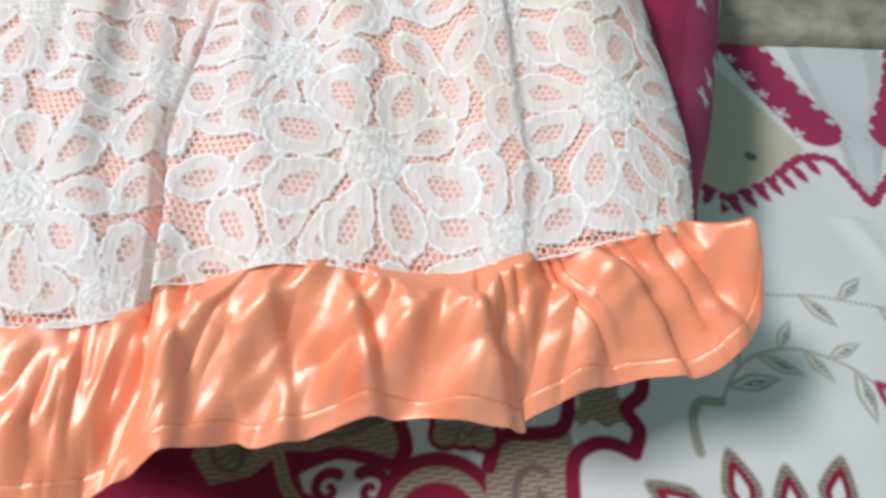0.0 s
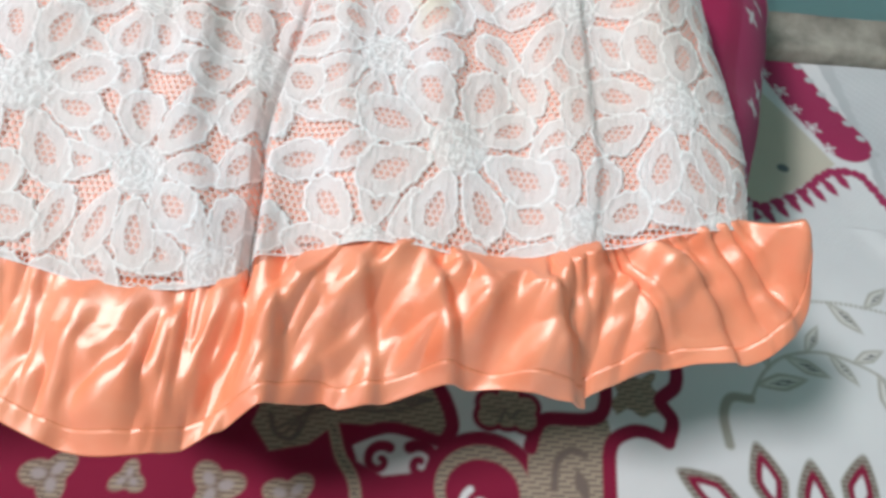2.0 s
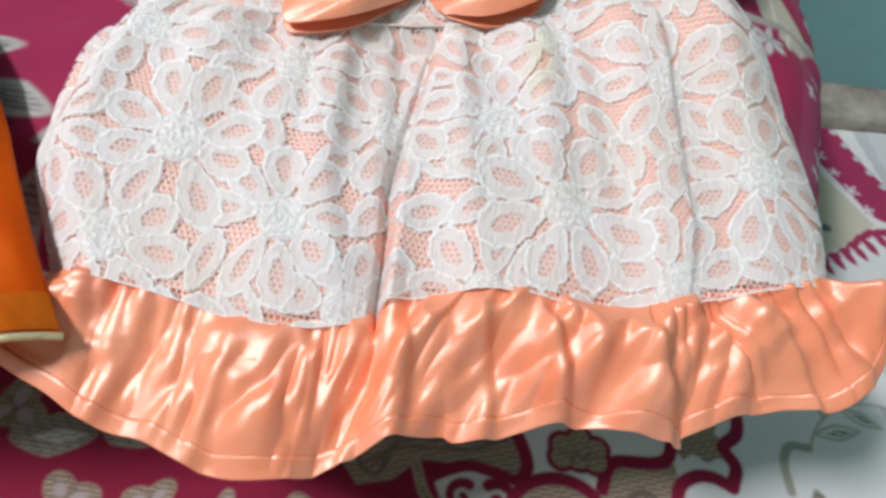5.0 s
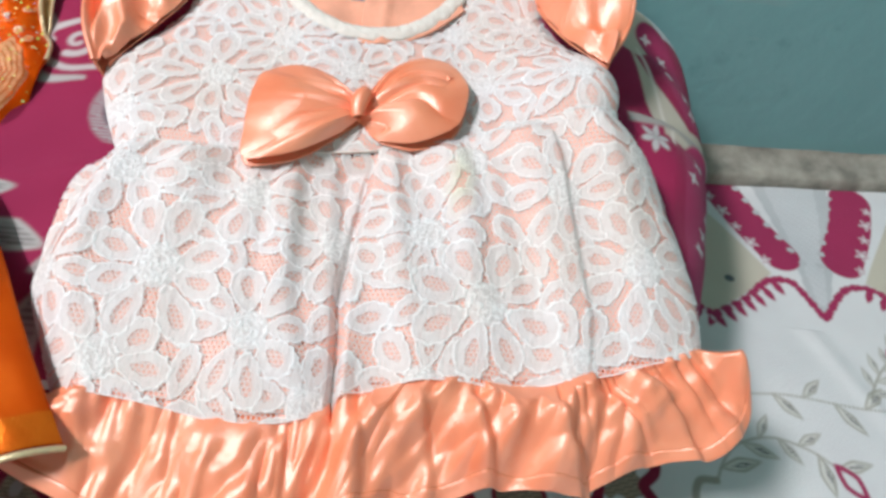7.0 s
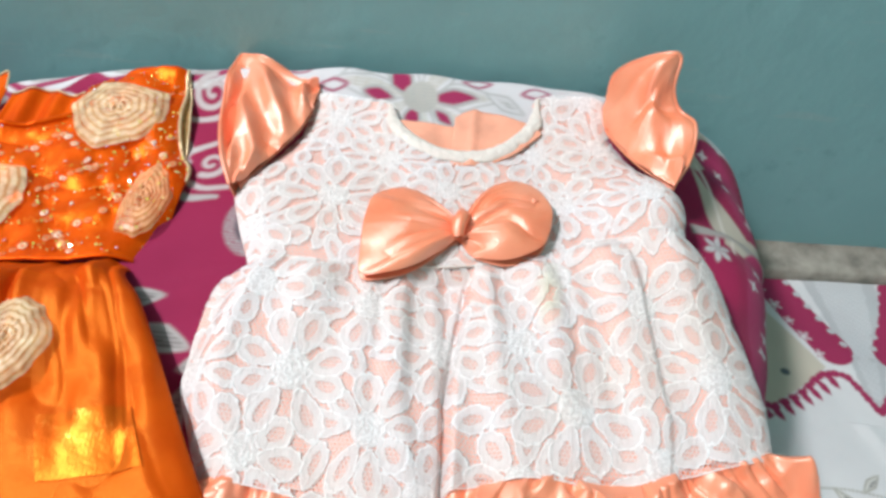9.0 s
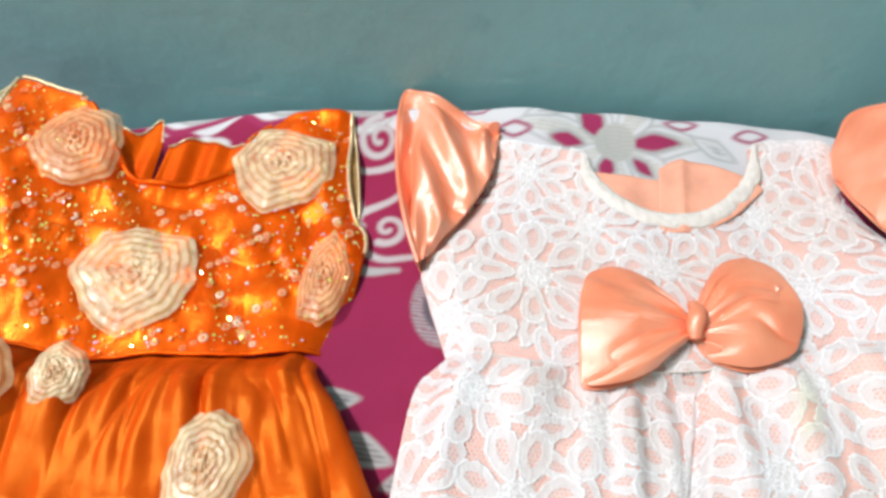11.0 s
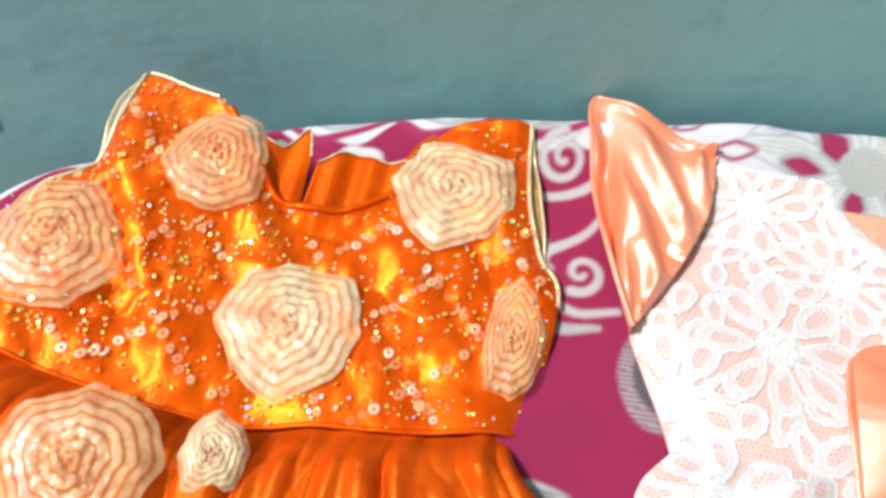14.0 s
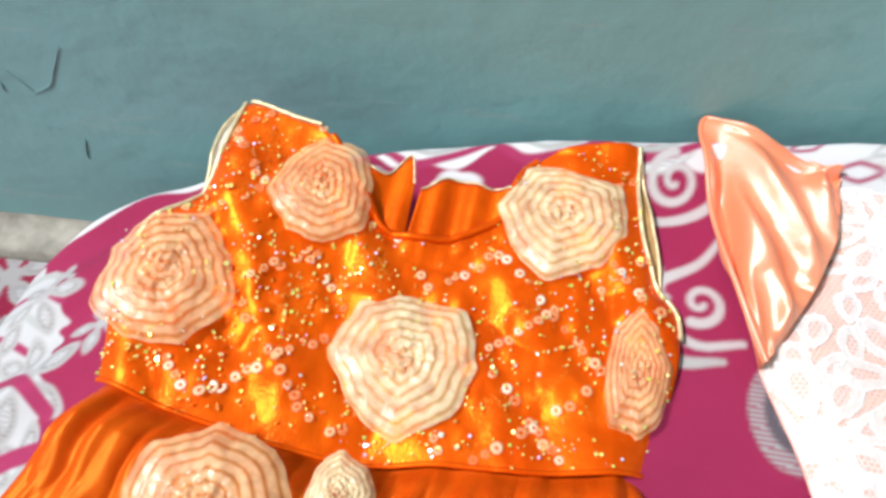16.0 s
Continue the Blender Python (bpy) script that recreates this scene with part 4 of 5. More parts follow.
def skirt_folds(S, T, X):
    """Gathers that fan out from the waist; T is 0 at the hem and 1 at the waist."""
    g = waves(S, 8, (0.17, 0.0040), (0.31, 0.0035)) * (0.45 + 0.4 * T)
    # the deep pleat in the middle, one panel over the other
    line = 0.418 + 0.090 * T
    d = S - line
    step = 0.5 + 0.5 * np.tanh(d / 0.006)
    over = 0.0095 * np.exp(-np.clip(d, 0, 1) / 0.06) * step - 0.0085 * np.exp(np.minimum(d, 0) / 0.030) * (1 - step)
    g = g + (over - 0.0065 * np.exp(-(((d + 0.009) / 0.0055) ** 2))) * np.clip(1.25 - T, 0, 1)
    line2 = 0.80 + 0.02 * T
    d2 = S - line2
    g = g + (0.0035 * np.exp(np.minimum(d2, 0) / 0.04) * (0.5 - 0.5 * np.tanh(d2 / 0.005)) - 0.0015 * np.exp(-np.maximum(d2, 0) / 0.03) * (0.5 + 0.5 * np.tanh(d2 / 0.005))) * np.clip(0.3 + T, 0, 1)
    side = np.clip(1 - np.minimum(S, 1 - S) / 0.075, 0, 1)
    g = g + (0.0110 * soft_noise(S * 11, 0.7 * T, 3) + 0.0060 * soft_noise(S * 24, 1.0 * T, 5)) * (0.25 + 0.75 * T) + 0.0016 * soft_noise(S * 9, T * 5, 6)
    return g * np.clip((1.02 - T) / 0.10, 0.0, 1) - 0.016 * side**2


def skirt_patch(nu, nv, lo=0.0, hi=1.0):
    X, Y = coons(curve(HEM, nu), curve(WAIST, nu), curve(SIDE_L, nv), curve(SIDE_R, nv))
    S, T = np.meshgrid(np.linspace(0, 1, nu), np.linspace(0, 1, nv), indexing="ij")
    Z = on_dress(X, Y) + skirt_folds(S, T, X)
    return X, Y, np.maximum(Z, np.where(Y > 0.15, pillow_top(X, Y) + 0.0025, 0)), S, T


X, Y, Z, S, T = skirt_patch(640, 310)
solid, high = lace_field(X, Y)
HEM_Z = Z[:, 0].copy()
ob = cloth("lace_skirt", X, Y, Z + 0.0016 + high, LACE, dress, "white floral lace over a honeycomb net")
shade(ob, np.where(T < 0.005, 1.0, solid), "lace")
Xl, Yl, Zl, Sl, Tl = (A[::2, ::2] for A in skirt_patch(640, 310))
keep = int(155 * 0.035)
cloth("skirt_lining", Xl[:, keep:], Yl[:, keep:], Zl[:, keep:] , LINING, dress, "plain peach lining", 0.0006)

# bodice
nb, mb = 560, 300
X, Y = coons(curve(WAIST, nb), curve(TOP, nb), curve(ARM_L, mb), curve(ARM_R, mb))
S, T = np.meshgrid(np.linspace(0, 1, nb), np.linspace(0, 1, mb), indexing="ij")
side = np.clip(1 - np.minimum(S, 1 - S) / 0.07, 0, 1)
ease = waves(X + 0.4 * Y, 21, (0.09, 0.0012), (0.16, 0.0016)) - 0.012 * side**2 * (1 - 0.5 * T) - 0.003 * np.exp(-(T / 0.05) ** 2)
Zb = on_dress(X, Y) + ease
solid, high = lace_field(X, Y)
ob = cloth("lace_bodice", X, Y, Zb + 0.0016 + high, LACE, dress, "white floral lace yoke")
shade(ob, solid, "lace")
cloth("bodice_lining", X[::2, ::2], Y[::2, ::2], Zb[::2, ::2], LINING, dress, "plain peach lining", 0.0006)
line = curve(WAIST, 120)
tube("waist_seam", np.c_[line, on_dress(line[:, 0], line[:, 1]) + 0.0006][6:-6], 0.0006, TRIM, dress)
line = curve(NECK, 140)
zn = on_dress(line[:, 0], line[:, 1])
d = np.gradient(line, axis=0)
out = np.stack([d[:, 1], -d[:, 0]], -1) / np.linalg.norm(d, axis=1, keepdims=True)
k, t = np.arange(140)[:, None], np.linspace(0, 1, 14)[None, :]
wide = 0.0095 + 0.0011 * np.abs(np.sin(k * 0.22)) + 0.0006 * soft_noise(k * 0.3, 0.0, 3)
wide = wide * np.clip(np.minimum(k, 139 - k) / 14, 0.25, 1)
NX, NY = line[:, None, 0] + out[:, None, 0] * wide * t, line[:, None, 1] + out[:, None, 1] * wide * t
NZ = on_dress(NX, NY) + 0.0024 + 0.0026 * np.sin(math.pi * np.clip(t * 0.9 + 0.1, 0, 1)) ** 0.7 * np.clip(np.minimum(k, 139 - k) / 20, 0, 1) + 0.0006 * soft_noise(k * 0.5, 5 * t, 9)
cloth("neck_binding", NX, NY, NZ, TRIM, dress, "ivory scalloped neck binding", 0.001)
# inside of the back, seen through the neck, with the overlap of the back opening
for name, pts_top, pts_low, lift in (("back_panel", [(-0.168, 0.412), (-0.14, 0.412), (-0.104, 0.412)], [(-0.165, 0.385), (-0.135, 0.370), (-0.10, 0.366)], 0.0),
                                     ("back_flap", [(-0.110, 0.419), (-0.098, 0.427), (-0.074, 0.428), (-0.040, 0.419)], [(-0.110, 0.366), (-0.085, 0.370), (-0.06, 0.385), (-0.036, 0.412)], 0.003)):
    a, b = curve(pts_low, 50), curve(pts_top, 50)
    t = np.linspace(0, 1, 24)[None, :, None]
    P = a[:, None] * (1 - t) + b[:, None] * t
    zz = pillow_top(P[..., 0], P[..., 1]) + 0.003 + lift + 0.0012 * soft_noise(P[..., 0] * 60, P[..., 1] * 20, 3) + 0.0015 * lift / 0.003 * np.exp(-(((P[..., 0] + 0.094) / 0.004) ** 2))
    cloth(name, P[..., 0], P[..., 1], zz + 0.0015, BACK, dress, "", 0.0008)


# ruffle
RUF = [(-0.262, 0.083), (-0.235, 0.072), (-0.2084, 0.0639), (-0.184, 0.0586), (-0.144, 0.049), (-0.115, 0.051), (-0.081, 0.064), (-0.058, 0.078), (-0.045, 0.0775),
       (0.003, 0.0885), (0.0486, 0.0905), (0.0545, 0.096), (0.086, 0.1075), (0.118, 0.1135), (0.130, 0.121), (0.1395, 0.134), (0.136, 0.150)]
n, m = 640, 96
top = curve(HEM, n)
# evenly along the band, so that the folds run down to the free edge
low = curve(RUF, n)
s, t = np.linspace(0, 1, n)[:, None], np.linspace(0, 1, m)[None, :]
RX = top[:, None, 0] * (1 - t) + low[:, None, 0] * t
RY = (top[:, None, 1] + 0.008) * (1 - t) + low[:, None, 1] * t
aw = s * 0.42 + 0.030 * t * np.clip((0.46 - s) / 0.25, 0, 1) + 0.050 * (t - 0.15) * soft_noise(s * 6, 0.3 * t, 14)
ph = aw / 0.0135 + 1.1 * soft_noise(s * 17, 0.6 * t, 12)
fine = np.cos(2 * math.pi * ph)
broad = billow(aw / 0.033, 0.6 * t, 24, 1.2)
fold = 0.0024 * fine * np.exp(-t / 0.28) * np.clip(t / 0.05, 0.2, 1) * (0.8 + 0.7 * soft_noise(s * 30, 0.2, 17)) + 0.0150 * broad * np.clip((t - 0.02) / 0.36, 0, 1) * (1 - 0.25 * t)
fold = fold + 0.0034 * soft_noise(aw / 0.014 + 0.6 * t, 1.1 * t, 28) * np.clip(t * 4, 0, 1) * np.clip((1.05 - t) * 4, 0, 1) + 0.0034 * soft_noise(aw / 0.022 + 2 * t, 2.8 * t, 30) - 0.007
fold = fold + 0.0032 * np.cos(2 * math.pi * (s * 30 + 0.7 * soft_noise(s * 30, 0.6 * t, 50))) * np.exp(-t / 0.5) * np.clip((s - 0.74) / 0.08, 0, 1) * np.clip(t / 0.06, 0.2, 1)
fold = fold + 0.0060 * (billow(aw / 0.017 + 0.9 * t, 2.4 * t, 40, 1.3) - 0.3) * np.sin(math.pi * np.clip(0.1 + 0.85 * t, 0, 1))
fold = fold + 0.0008 * np.clip((t - 0.885) / 0.01, 0, 1)
puff = 0.007 * np.sin(math.pi * np.clip(t, 0, 1) ** 0.7)
for at, depth in ((0.44, 0.0055), (0.605, 0.0075), (0.715, 0.006), (0.25, 0.004), (0.80, 0.005), (0.87, 0.006), (0.935, 0.006), (0.53, 0.004), (0.34, 0.004), (0.14, 0.004)):
    d = s - at - 0.010 * np.sin(t * 2.5)
    fold = fold - depth * np.tanh(d / 0.009) * np.exp(-np.abs(d) / 0.03) * np.clip((t - 0.08) / 0.35, 0, 1)
RX = RX + 0.004 * soft_noise(s * 12, 0.6 * t, 33) * t
RY = RY + 0.0025 * soft_noise(s * 15, 0.2 * t, 36) * t
RZ = dress_z(RX, RY) + 0.001 * (1 - t) + fold + puff - 0.006 * t**2
RZ = RZ + (HEM_Z[:, None] - RZ[:, :1] - 0.0006) * np.exp(-t / 0.22)
RZ = np.minimum(RZ, HEM_Z[:, None] + 0.0003 + 0.045 * t**1.5)
RZ = RZ + 0.006 * np.exp(-(((s - 0.447) / 0.022) ** 2)) * np.clip((t - 0.55) / 0.45, 0, 1) ** 1.5
RY = RY + 0.0015 * np.exp(-(((s - 0.447) / 0.018) ** 2)) * np.clip((t - 0.6) / 0.4, 0, 1)
ruffle = cloth("ruffle", RX, RY, RZ, PEACH, dress, "gathered shiny peach satin", 0.0007)
k = int(m * 0.885)
tube("hem_stitching", np.stack([RX[:, k], RY[:, k], RZ[:, k] + 0.0006], -1), 0.00050, STITCH, dress, "", 5)


# puffed cap sleeves
def sleeve(name, inner, outer, gape, seed, base):
    n, m = 130, 90
    a, b = curve(inner, n), curve(outer, n)
    s, t = np.linspace(0, 1, n)[:, None], np.linspace(0, 1, m)[None, :]
    P = a[:, None] * (1 - t[..., None]) + b[:, None] * t[..., None]
    sw = s + 0.10 * soft_noise(2.2 * s, 1.5 * t, seed)
    fold = 0.0030 * (billow(sw * 3.4 + 1.2 * t, 0.6 * t, seed + 2, 0.65) - 0.4) * np.sin(math.pi * np.clip(t * 0.9 + 0.08, 0, 1)) + 0.003 * (billow(sw * 11, 0.5 * t, seed + 5) - 0.4) * np.exp(-t / 0.35)
    z = P[..., 2] + base * np.sin(math.pi * t) ** 0.8 * (0.35 + 0.65 * np.sin(math.pi * s)) + fold
    z = z + 0.0030 * np.sin(2 * math.pi * (1.5 * s + 0.9 * t) + 0.8 + soft_noise(3 * s, 2 * t, seed + 7)) * np.sin(math.pi * t) - gape * np.exp(-(((t - 0.83) / 0.075) ** 2) - ((s - 0.36) / 0.17) ** 2)
    # long soft ridges that slant from the hem to the armhole, with deep troughs between
    for s0, t0, s1, t1, high, wide in ((0.76, 0.98, 0.48, 0.08, 0.0060, 0.066), (0.98, 0.62, 0.74, 0.06, 0.0042, 0.050), (0.52, 0.95, 0.18, 0.14, 0.0052, 0.075)):
        du, dv = s1 - s0, t1 - t0
        k = np.clip(((s - s0) * du + (t - t0) * dv) / (du * du + dv * dv), 0, 1)
        d = np.hypot(s - s0 - k * du + 0.02 * soft_noise(5 * s, 4 * t, seed + 11), 0.55 * (t - t0 - k * dv))
        z = z + (high * np.exp(-((d / wide) ** 2)) - 0.45 * high * np.exp(-(((d - 2.1 * wide) / (1.2 * wide)) ** 2))) * np.clip(6 * t, 0, 1)
    ob = cloth(name, P[..., 0], P[..., 1], z, PEACH, dress, "puffed peach satin cap sleeve", 0.0007)
    # the lower layer of the sleeve
    cloth("sleeve_back", P[::3, ::3, 0], P[::3, ::3, 1], P[::3, ::3, 2] - 0.012 * np.sin(math.pi * t[:, ::3]) - 0.002, PEACH, dress, "", 0.0007)
    tube("sleeve_hem", np.stack([P[:, -1, 0], P[:, -1, 1], z[:, -1]], -1), 0.0016, PEACH, dress, "", 6)
    return ob


sleeve("sleeve", [(-0.265, 0.320, 0.190), (-0.245, 0.357, 0.196), (-0.231, 0.395, 0.200), (-0.228, 0.434, 0.206)],
       [(-0.270, 0.312, 0.194), (-0.283, 0.338, 0.203), (-0.296, 0.380, 0.206), (-0.304, 0.425, 0.208), (-0.306, 0.466, 0.212), (-0.288, 0.460, 0.211), (-0.258, 0.449, 0.210), (-0.230, 0.437, 0.208)], 0.022, 51, 0.006)
sleeve("sleeve", [(0.016, 0.452, 0.200), (0.023, 0.416, 0.204), (0.038, 0.374, 0.212), (0.060, 0.346, 0.216)],
       [(0.021, 0.462, 0.214), (0.023, 0.468, 0.235), (0.036, 0.447, 0.264), (0.052, 0.436, 0.278), (0.061, 0.435, 0.273), (0.061, 0.424, 0.250), (0.075, 0.407, 0.238), (0.077, 0.385, 0.232), (0.070, 0.362, 0.230), (0.062, 0.349, 0.220)], 0.0, 57, 0.010)

# bow
bow = new("bow")
bow.parent = dress
tagged(bow, "floppy peach satin bow")
KNOT = (-0.098, 0.288)


def bow_loop(name, outer, height, seed, twist):
    n, m = 150, 100
    b = curve(outer, n)
    a = np.array(KNOT) + np.stack([np.zeros(n), np.linspace(0.007, -0.007, n)], -1)
    s, t = np.linspace(0, 1, n)[:, None], np.linspace(0, 1, m)[None, :]
    P = a[:, None] * (1 - t[..., None]) + b[:, None] * t[..., None]
    z0 = on_dress(P[..., 0], P[..., 1]) + 0.0050
    body = np.sin(math.pi * np.clip(s, 0, 1)) ** 0.6 * np.sin(math.pi * np.clip(0.08 + 0.80 * t, 0, 1)) ** 0.8
    sw = s + twist * 0.3 * t + 0.08 * soft_noise(3 * s, 2 * t, seed)
    fold = (0.0090 * (billow(sw * 5.0, 0.45 * t, seed, 0.7) - 0.35) * np.clip(1.2 - 0.7 * t, 0, 1) + 0.0035 * (billow(sw * 12, 0.5 * t, seed + 3) - 0.4) * np.clip(1 - 1.4 * t, 0, 1)) * np.clip(t * 6, 0, 1)
    ob = cloth(name, P[..., 0], P[..., 1], z0 + height * body + fold, PEACH, bow, "", 0.0007)
    cloth(name + "_back", P[::3, ::3, 0], P[::3, ::3, 1], z0[::3, ::3] - 0.001, PEACH, bow, "", 0.0006)
    return ob


bow_loop("left_loop", [(-0.118, 0.321), (-0.14, 0.326), (-0.160, 0.317), (-0.165, 0.292), (-0.164, 0.262), (-0.161, 0.243), (-0.143, 0.245), (-0.125, 0.254), (-0.110, 0.270)], 0.013, 61, 0.25)
bow_loop("right_loop", [(-0.090, 0.311), (-0.079, 0.334), (-0.062, 0.343), (-0.045, 0.338), (-0.034, 0.320), (-0.033, 0.298), (-0.041, 0.276), (-0.063, 0.266), (-0.086, 0.269)], 0.016, 66, 0.4)
# rolled edge inside the right loop
k = np.linspace(0, 1, 60)
a = 0.6 + k * 5.4
roll = np.stack([-0.064 + (0.024 - 0.010 * k) * np.cos(a), 0.303 + (0.026 - 0.012 * k) * np.sin(a)], -1)
tube("rolled_edge", np.c_[roll, on_dress(roll[:, 0], roll[:, 1]) + 0.0145], 0.0026 * (1 - 0.5 * k), PEACH, bow)
kn = np.linspace(0, 1, 24)
tube("knot", np.c_[KNOT[0] + 0.001 * np.sin(kn * 6), KNOT[1] + 0.012 - 0.024 * kn, 0.2035 + 0.005 * np.sin(math.pi * kn)], 0.0035 + 0.002 * np.sin(math.pi * kn), PEACH, bow, "", 10)

# ---- the orange dress ----
gown = new("party_dress")
tagged(gown, "shiny orange organza dress with ribbon rosettes, laid on the pillow", "dress")


def gown_z(x, y):
    z = 0.172 + 0.17 * (np.clip(y, 0.2, 1) - 0.28) + 0.25 * np.clip(-0.45 - x, 0, 0.2) - np.clip(0.2 - y, 0, 1) * 0.22
    return np.maximum(z, np.where(y > 0.16, pillow_top(x, y) + 0.004, 0))


G_WAIST = [(-0.598, 0.228), (-0.548, 0.222), (-0.471, 0.222), (-0.421, 0.232), (-0.374, 0.238), (-0.322, 0.25)]
G_SIDE_L = [(-0.598, 0.228), (-0.606, 0.262), (-0.611, 0.312), (-0.590, 0.345), (-0.586, 0.409)]
G_SIDE_R = [(-0.322, 0.25), (-0.31, 0.293), (-0.31, 0.334), (-0.323, 0.355), (-0.335, 0.389), (-0.342, 0.437)]
G_NECK = [(-0.527, 0.398), (-0.497, 0.367), (-0.479, 0.351), (-0.443, 0.356), (-0.416, 0.378), (-0.414, 0.394), (-0.403, 0.421)]
G_TOP = [(-0.586, 0.409), (-0.555, 0.404), *G_NECK, (-0.375, 0.432), (-0.342, 0.437)]
nb, mb = 240, 150
X, Y = coons(curve(G_WAIST, nb), curve(G_TOP, nb), curve(G_SIDE_L, mb), curve(G_SIDE_R, mb))
S, T = np.meshgrid(np.linspace(0, 1, nb), np.linspace(0, 1, mb), indexing="ij")
side = np.clip(1 - np.minimum(S, 1 - S) / 0.07, 0, 1)
rip = waves(X * 0.8 + Y * 0.5, 71, (0.045, 0.0016), (0.1, 0.0022)) + waves(Y - 0.4 * X, 74, (0.05, 0.0014))
rip = rip + 0.0040 * (billow(X / 0.055 + 0.5 * Y / 0.05, Y / 0.045 - 0.4 * X / 0.05, 72, 0.9) - 0.4) + 0.0012 * soft_noise(X / 0.008, Y / 0.012, 75)
GX, GY, GZ = X, Y, gown_z(X, Y) + 0.004 + rip * np.clip((T + 0.1) * 3, 0, 1) - 0.008 * side**2
cloth("bodice", GX, GY, GZ, ORANGE, gown, "orange organza shot with gold", 0.0008)
GRIM = np.concatenate([np.stack([GX, GY], -1)[:, 0], np.stack([GX, GY], -1)[-1], np.stack([GX, GY], -1)[::-1, -1], np.stack([GX, GY], -1)[0, ::-1]])


def on_gown(x, y):
    """The bodice's height nearest to a place."""
    k = np.argmin((GX[::3, ::3] - x) ** 2 + (GY[::3, ::3] - y) ** 2)
    return float(GZ[::3, ::3].ravel()[k])


def in_gown(x, y):
    a, b = GRIM, np.roll(GRIM, -1, 0)
    cut = ((a[:, 1] > y) != (b[:, 1] > y)) & (x < (b[:, 0] - a[:, 0]) * (y - a[:, 1]) / (b[:, 1] - a[:, 1] + 1e-12) + a[:, 0])
    return cut.sum() % 2 == 1


def gown_top(x, y):
    return gown_z(np.asarray(x), np.asarray(y)) + 0.0055


EDGE = np.stack([GX, GY, GZ], -1)
neck_a, neck_b = int(nb * 0.20), int(nb * 0.80)
tube("collar", EDGE[neck_a:neck_b, -1] + np.array([0, 0, 0.0010]), 0.0024, ORANGE, gown, "folded orange neck edge")
for col, lo, out in ((0, 0.42, -1), (nb - 1, 0.38, 1)):
    rim = EDGE[col, int(mb * lo):]
    tube("armhole_piping", rim + np.array([0, 0, 0.001]), 0.0015, PIPING, gown, "gold piping")
    rim = rim[len(rim) // 4:]
    k = np.linspace(0, 1, len(rim))
    wide = (0.0075 if out > 0 else 0.0080) * np.sin(math.pi * k**(0.8 if out > 0 else 1.8))
    t = np.linspace(0, 1, 8)[None, :]
    FX = rim[:, None, 0] + out * wide[:, None] * t
    FY = rim[:, None, 1] + 0.0 * t
    FZ = rim[:, None, 2] - 0.003 * np.sin(t * 3.1) - 0.001 * t
    cloth("armhole_facing", FX, FY, FZ, GAPE if out > 0 else TRIM, gown, "gold armhole lining with shade in its colour" if out > 0 else "ivory armhole facing", 0.0008)
    tube("armhole_edge", np.stack([FX[:, -1], FY[:, -1], FZ[:, -1]], -1), 0.0010, PIPING, gown)
# the back seen through the neck, with its opening
for pts_top, pts_low in (([(-0.505, 0.388), (-0.49, 0.386), (-0.478, 0.402), (-0.472, 0.385)], [(-0.500, 0.362), (-0.49, 0.352), (-0.48, 0.345), (-0.47, 0.345)]),
                         ([(-0.468, 0.384), (-0.45, 0.396), (-0.43, 0.394), (-0.414, 0.396)], [(-0.47, 0.345), (-0.45, 0.35), (-0.43, 0.358), (-0.414, 0.378)])):
    a, b = curve(pts_low, 40), curve(pts_top, 40)
    t = np.linspace(0, 1, 14)[None, :, None]
    P = a[:, None] * (1 - t) + b[:, None] * t
    cloth("back_panel", P[..., 0], P[..., 1], gown_z(P[..., 0], P[..., 1]) + 0.001 + 0.0016 * np.sin(P[..., 0] * 300) + 0.004 * t[..., 0], ORANGE, gown, "", 0.0008)
    tube("back_edge", np.c_[b, gown_z(b[:, 0], b[:, 1]) + 0.0058 + 0.0016 * np.sin(b[:, 0] * 300)], 0.0007 * (0.7 + 0.5 * np.abs(np.sin(np.arange(40) * 0.7))), PIPING, gown, "", 6)
tube("shoulder_piping", EDGE[3:neck_a - 6, -1] + np.array([0, 0.001, 0.0012]), 0.0011 + 0.0005 * np.abs(np.sin(np.arange(neck_a - 9) * 0.9)), PIPING, gown, "glittering gold piping")
tube("waist_seam", EDGE[:, 0] + np.array([0, 0, 0.0004]), 0.0014, ORANGE, gown)

# skirt of the orange dress
G_HEM = [(-0.66, 0.04), (-0.56, 0.035), (-0.45, 0.04), (-0.34, 0.05), (-0.247, 0.070), (-0.214, 0.085)]
K_L = [(-0.66, 0.04), (-0.635, 0.11), (-0.61, 0.173), (-0.606, 0.2), (-0.598, 0.228)]
K_R = [(-0.214, 0.085), (-0.247, 0.133), (-0.276, 0.177), (-0.299, 0.211), (-0.318, 0.232), (-0.322, 0.25)]
nk, mk = 300, 160
X, Y = coons(curve(G_HEM, nk), curve(G_WAIST, nk), curve(K_L, mk), curve(K_R, mk))
S, T = np.meshgrid(np.linspace(0, 1, nk), np.linspace(0, 1, mk), indexing="ij")
sw = S + 0.05 * soft_noise(4 * S, 2.5 * T, 82)
g = (0.0150 * billow(sw * 6.5, 1.3 * T, 83, 0.7) + 0.0045 * billow(sw * 20, 1.6 * T, 86) * np.clip(1.5 * T, 0.2, 1) + 0.010 * (billow(sw * 17, 1.2 * T, 89, 0.8) - 0.3) * np.clip((T - 0.55) / 0.3, 0, 1)) * (0.45 + 0.55 * T) * np.clip((1 - T) / 0.10, 0.1, 1) + 0.002 * soft_noise(sw * 30, T * 8, 88)
